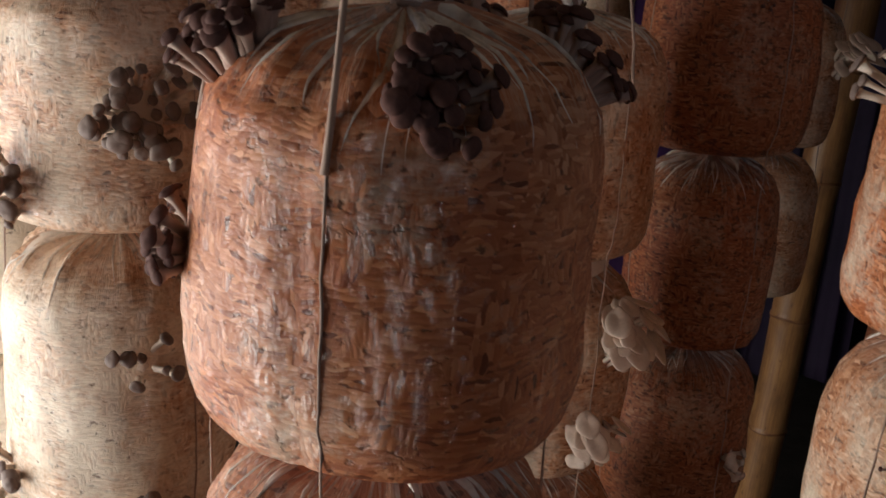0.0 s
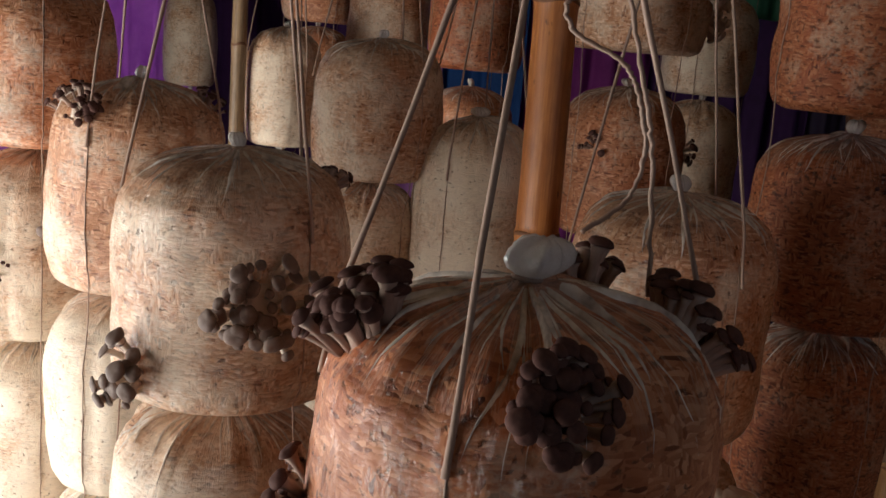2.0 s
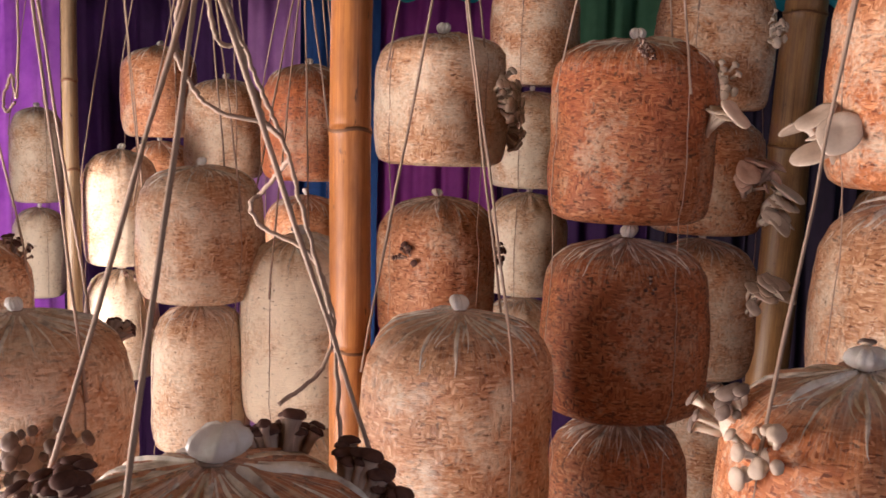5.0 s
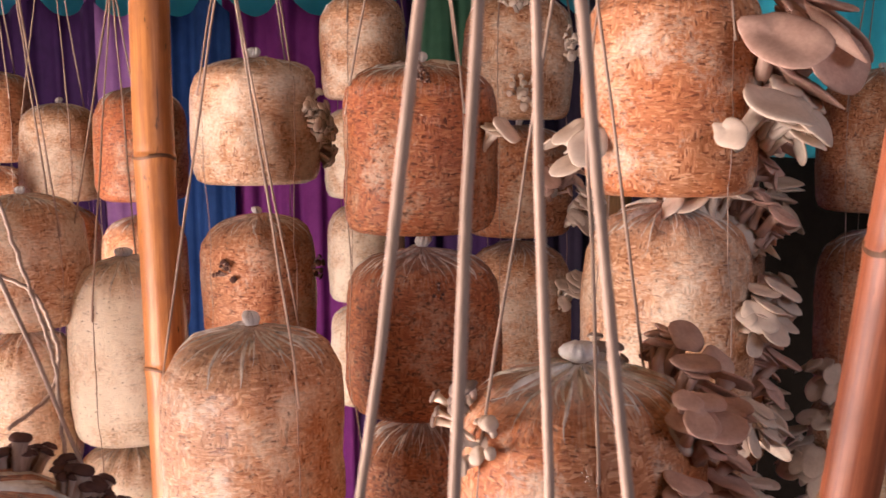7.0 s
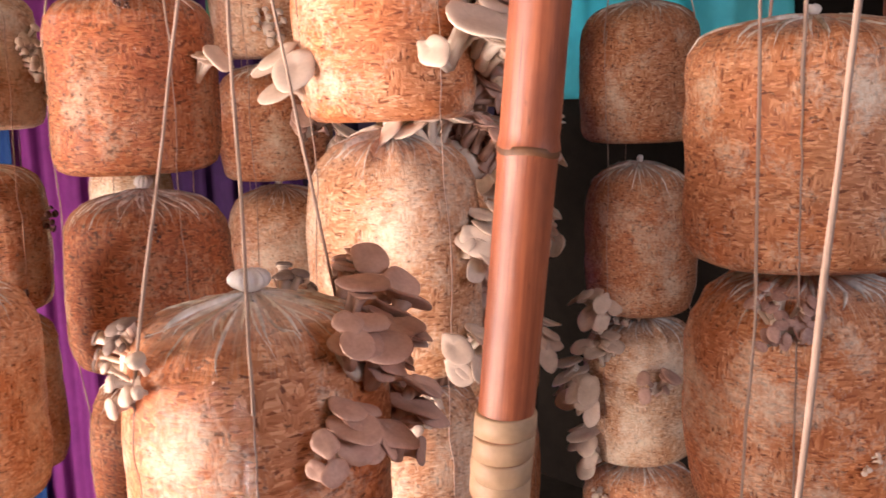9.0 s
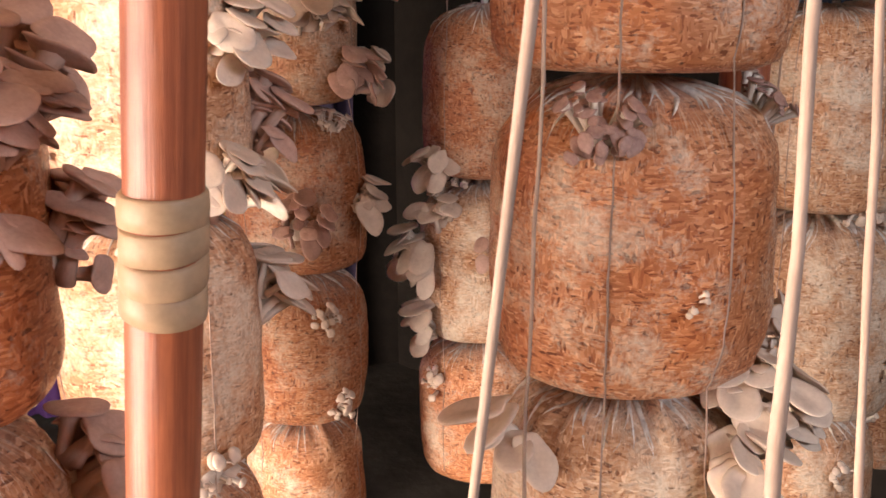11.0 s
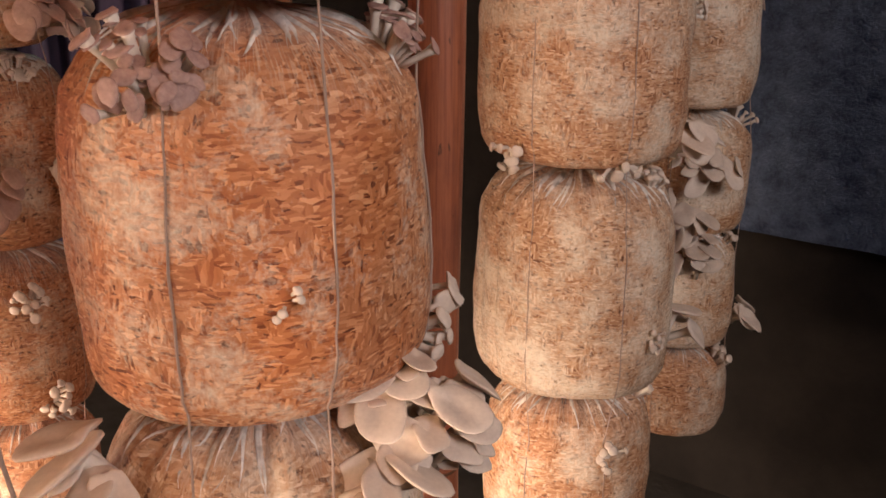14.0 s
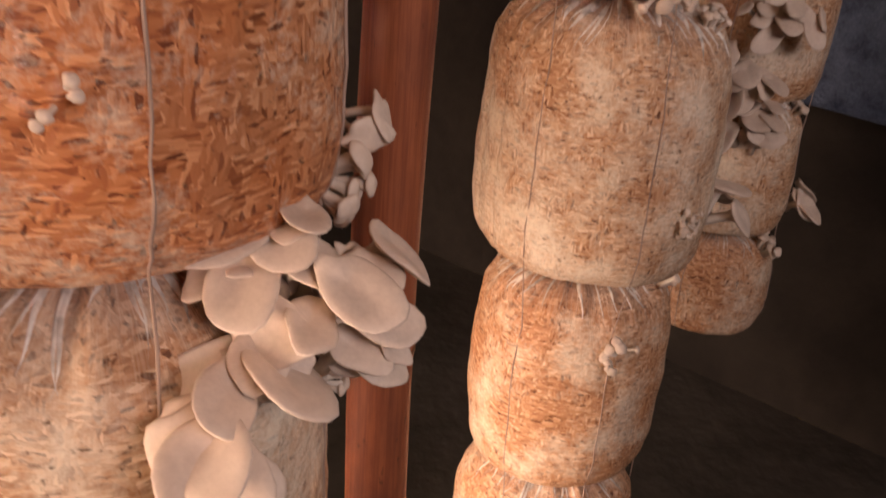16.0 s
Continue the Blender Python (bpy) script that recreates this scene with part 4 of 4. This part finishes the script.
column(0.450, 0.700, [
    dict(zb=1.185, zt=1.425, r=0.114, tone="peach", knot=0.0105, flare=9, pleat=1.2, reach=0.25, milk=1.0, clusters=[(-42, 0.76, "greyfan", 24, 0.04, 0.5, 0.9), (-60, 0.55, "greyfan", 14, 0.028, 0.5, 0.8), (178, 0.76, "grey", 13, 0.026), (-150, 0.72, "white", 9, 0.022), (20, 0.8, "greyfan", 16, 0.034), (0, 0.5, "greyfan", 14, 0.034, 0.5, 1.0), (60, 0.86, "grey", 10, 0.02)]),
    dict(zb=0.925, zt=1.180, r=0.112, tone="mid", knot=0, pleat=1.5, clusters=[(-135, 0.66, "pin", 18, 0.016, 0.2, 0.5), (178, 0.95, "white", 8, 0.02), (2, 0.72, "greyfan", 18, 0.036, 0.5, 1.0)]),
    dict(zb=0.67, zt=0.92, r=0.108, tone="mid", knot=0),
], strands=(-150, -95, 40), apex=(0.0, 0.02))
column(0.945, 1.735, [
    dict(zb=1.545, zt=1.80, r=0.110, tone="mid", fine=False, clusters=[(-80, 0.5, "greyfan", 16, 0.04), (-30, 0.4, "fan", 14, 0.04), (-8, 0.62, "fan", 18, 0.045)]),
    dict(zb=1.255, zt=1.535, r=0.112, tone="mid", fine=False, knot=0, clusters=[(-85, 0.55, "fan", 16, 0.04), (-50, 0.3, "greyfan", 14, 0.04), (-15, 0.7, "fan", 20, 0.045), (-12, 0.3, "fan", 14, 0.04)]),
    dict(zb=0.965, zt=1.25, r=0.120, tone="damp", fine=False, knot=0, clusters=[(-130, 0.75, "fan", 14, 0.035), (-45, 0.5, "fan", 10, 0.03), (-100, 0.42, "greyfan", 16, 0.04), (-60, 0.85, "white", 14, 0.03)]),
    dict(zb=0.685, zt=0.96, r=0.120, tone="damp", fine=False, knot=0, clusters=[(-80, 0.7, "white", 14, 0.02), (-70, 0.3, "white", 10, 0.02)]),
    dict(zb=0.41, zt=0.68, r=0.11, tone="brown", fine=False, knot=0),
], strands=(-150, -40, 80))
column(1.32, 1.775, [
    dict(zb=1.458, zt=1.748, r=0.118, tone="damp", fine=False),
    dict(zb=1.100, zt=1.418, r=0.118, tone="damp", fine=False, knot=0, clusters=[(-168, 0.2, "fan", 14, 0.035), (-150, 0.1, "white", 9, 0.03)]),
    dict(zb=0.780, zt=1.092, r=0.124, tone="tan", fine=False, knot=0, clusters=[(-172, 0.55, "fan", 18, 0.05), (-150, 0.75, "fan", 9, 0.03), (-100, 0.6, "greyfan", 6, 0.03), (-165, 0.25, "fan", 8, 0.03)]),
    dict(zb=0.48, zt=0.772, r=0.12, tone="brown", fine=False, knot=0, clusters=[(-165, 0.7, "white", 14, 0.03)]),
], strands=(-150, -40, 80))
column(1.090, 0.846, [
    dict(zb=1.378, zt=1.655, r=0.138, tone="peach", prof=PROFILE_FLAT),
    dict(zb=1.082, zt=1.374, r=0.138, tone="peach", knot=0, pleat=1.2, clusters=[(-135, 0.79, "burst", 40, 0.027), (-36, 0.83, "burst", 36, 0.024), (-98, 0.45, "white", 4, 0.006, 0.2, 0.8), (-22, 0.24, "white", 16, 0.018), (-15, 0.34, "fan", 2, 0.012)]),
    dict(zb=0.79, zt=1.078, r=0.136, tone="tan", knot=0, pleat=1.7, clusters=[(-38, 0.80, "broad", 28, 0.05, 0.5, 0.7), (-26, 0.66, "white", 12, 0.03), (-70, 0.70, "fan", 8, 0.026), (-165, 0.95, "fan", 5, 0.02), (-170, 0.75, "fan", 6, 0.024), (-150, 0.5, "white", 10, 0.02)]),
    dict(zb=0.51, zt=0.785, r=0.124, tone="mid", knot=0, pleat=1.5),
], strands=(-128, -84, -28, 80), radius=0.0022)
column(1.688, 1.268, [
    dict(zb=1.43, zt=1.70, r=0.142, tone="tan", prof=PROFILE_FLAT),
    dict(zb=1.118, zt=1.425, r=0.146, tone="mid", knot=0, prof=PROFILE_FLAT, clusters=[(-168, 0.22, "white", 12, 0.02), (-20, 0.6, "white", 9, 0.016), (-98, 0.16, "white", 6, 0.014), (-30, 0.2, "fan", 6, 0.02)]),
    dict(zb=0.785, zt=1.112, r=0.145, tone="tan", knot=0, pleat=1.6, clusters=[(-45, 0.86, "white", 12, 0.02), (-78, 0.40, "white", 16, 0.016, 0.2, 0.6), (-25, 0.3, "fan", 4, 0.016)]),
    dict(zb=0.48, zt=0.780, r=0.128, tone="mid", knot=0, pleat=1.6, clusters=[(-38, 0.86, "white", 16, 0.022), (-95, 0.7, "white", 9, 0.016)]),
    dict(zb=0.2, zt=0.475, r=0.125, tone="mid", knot=0),
], strands=(-150, -98, -20, 80), radius=0.0016)
column(2.09, 1.50, [
    dict(zb=1.125, zt=1.36, r=0.104, tone="tan", prof=PROFILE_FLAT, clusters=[(-150, 0.2, "white", 10, 0.02)]),
    dict(zb=0.90, zt=1.12, r=0.104, tone="tan", knot=0, clusters=[(-120, 0.6, "fan", 14, 0.035), (-130, 0.3, "fan", 10, 0.03), (-40, 0.85, "white", 12, 0.022)]),
    dict(zb=0.68, zt=0.895, r=0.102, tone="tan", knot=0, clusters=[(-120, 0.75, "fan", 12, 0.032), (-40, 0.85, "white", 10, 0.02), (-30, 0.3, "fan", 4, 0.016)]),
    dict(zb=0.50, zt=0.675, r=0.10, tone="mid", knot=0, clusters=[(-60, 0.8, "white", 14, 0.02)]),
], strands=(-150, -45, 80))
# low columns close to the walker: only their twine comes into view
column(0.288, 0.122, [dict(zb=0.76, zt=1.02, r=0.10, tone="brown"), dict(zb=0.50, zt=0.75, r=0.10, tone="mid")], strands=())
loose_twine([[(0.295, 0.12, 2.5), (0.295, 0.12, 1.93)], [(0.302, 0.116, 1.93), (0.178, 0.168, 1.0)], [(0.299, 0.13, 1.93), (0.233, 0.01, 1.0)], [(0.291, 0.112, 1.93), (0.346, 0.245, 1.0)], [(0.284, 0.116, 1.93), (0.392, 0.12, 1.0)]], 0.0019)
column(0.79, 0.275, [dict(zb=0.68, zt=0.94, r=0.10, tone="brown"), dict(zb=0.42, zt=0.67, r=0.10, tone="mid")], strands=())
loose_twine([[(0.80, 0.30, 2.5), (0.80, 0.30, 2.2)], [(0.79, 0.285, 2.2), (0.655, 0.28, 0.94)], [(0.83, 0.31, 2.2), (0.692, 0.135, 0.94)], [(0.806, 0.32, 2.2), (0.916, 0.315, 0.94)]], 0.0019)
loose_twine([[(0.87, 0.60, 2.5), (0.862, 0.585, 1.39), (0.895, 0.67, 1.09), (0.935, 0.73, 0.85)]], 0.0016)
# slack loops at the crossing over the foremost column
loose_twine([[(-0.020, 0.437, 1.71), (-0.041, 0.47, 1.655), (-0.031, 0.47, 1.628), (-0.015, 0.47, 1.615), (0.008, 0.475, 1.61), (0.016, 0.49, 1.60)],
             [(-0.020, 0.437, 1.71), (-0.005, 0.49, 1.648), (0.004, 0.5, 1.623), (0.016, 0.5, 1.595), (0.027, 0.5, 1.556), (0.04, 0.5, 1.511), (0.047, 0.5, 1.475), (0.052, 0.49, 1.41)],
             [(0.018, 0.5, 1.59), (-0.001, 0.52, 1.569), (-0.009, 0.52, 1.56), (-0.001, 0.52, 1.546), (0.025, 0.52, 1.533), (0.037, 0.52, 1.514), (0.043, 0.52, 1.483), (0.036, 0.515, 1.458), (0.013, 0.50, 1.44)],
             [(-0.020, 0.437, 1.71), (-0.019, 0.47, 1.658), (-0.007, 0.48, 1.652), (-0.004, 0.48, 1.64), (0.006, 0.48, 1.613), (0.016, 0.49, 1.60)]], 0.0014, "slack beige twine loops over the bags", True)
loose_twine([[(-0.329, 0.81, 2.5), (-0.329, 0.8, 1.72), (-0.321, 0.8, 1.651), (-0.297, 0.8, 1.642), (-0.297, 0.8, 1.618), (-0.317, 0.8, 1.602), (-0.34, 0.8, 1.603)],
             [(-0.270, 0.81, 2.5), (-0.272, 0.8, 1.70), (-0.28, 0.8, 1.646), (-0.287, 0.8, 1.626), (-0.285, 0.8, 1.612), (-0.277, 0.8, 1.621)]], 0.0013, "slack beige twine loops over the bags", True)
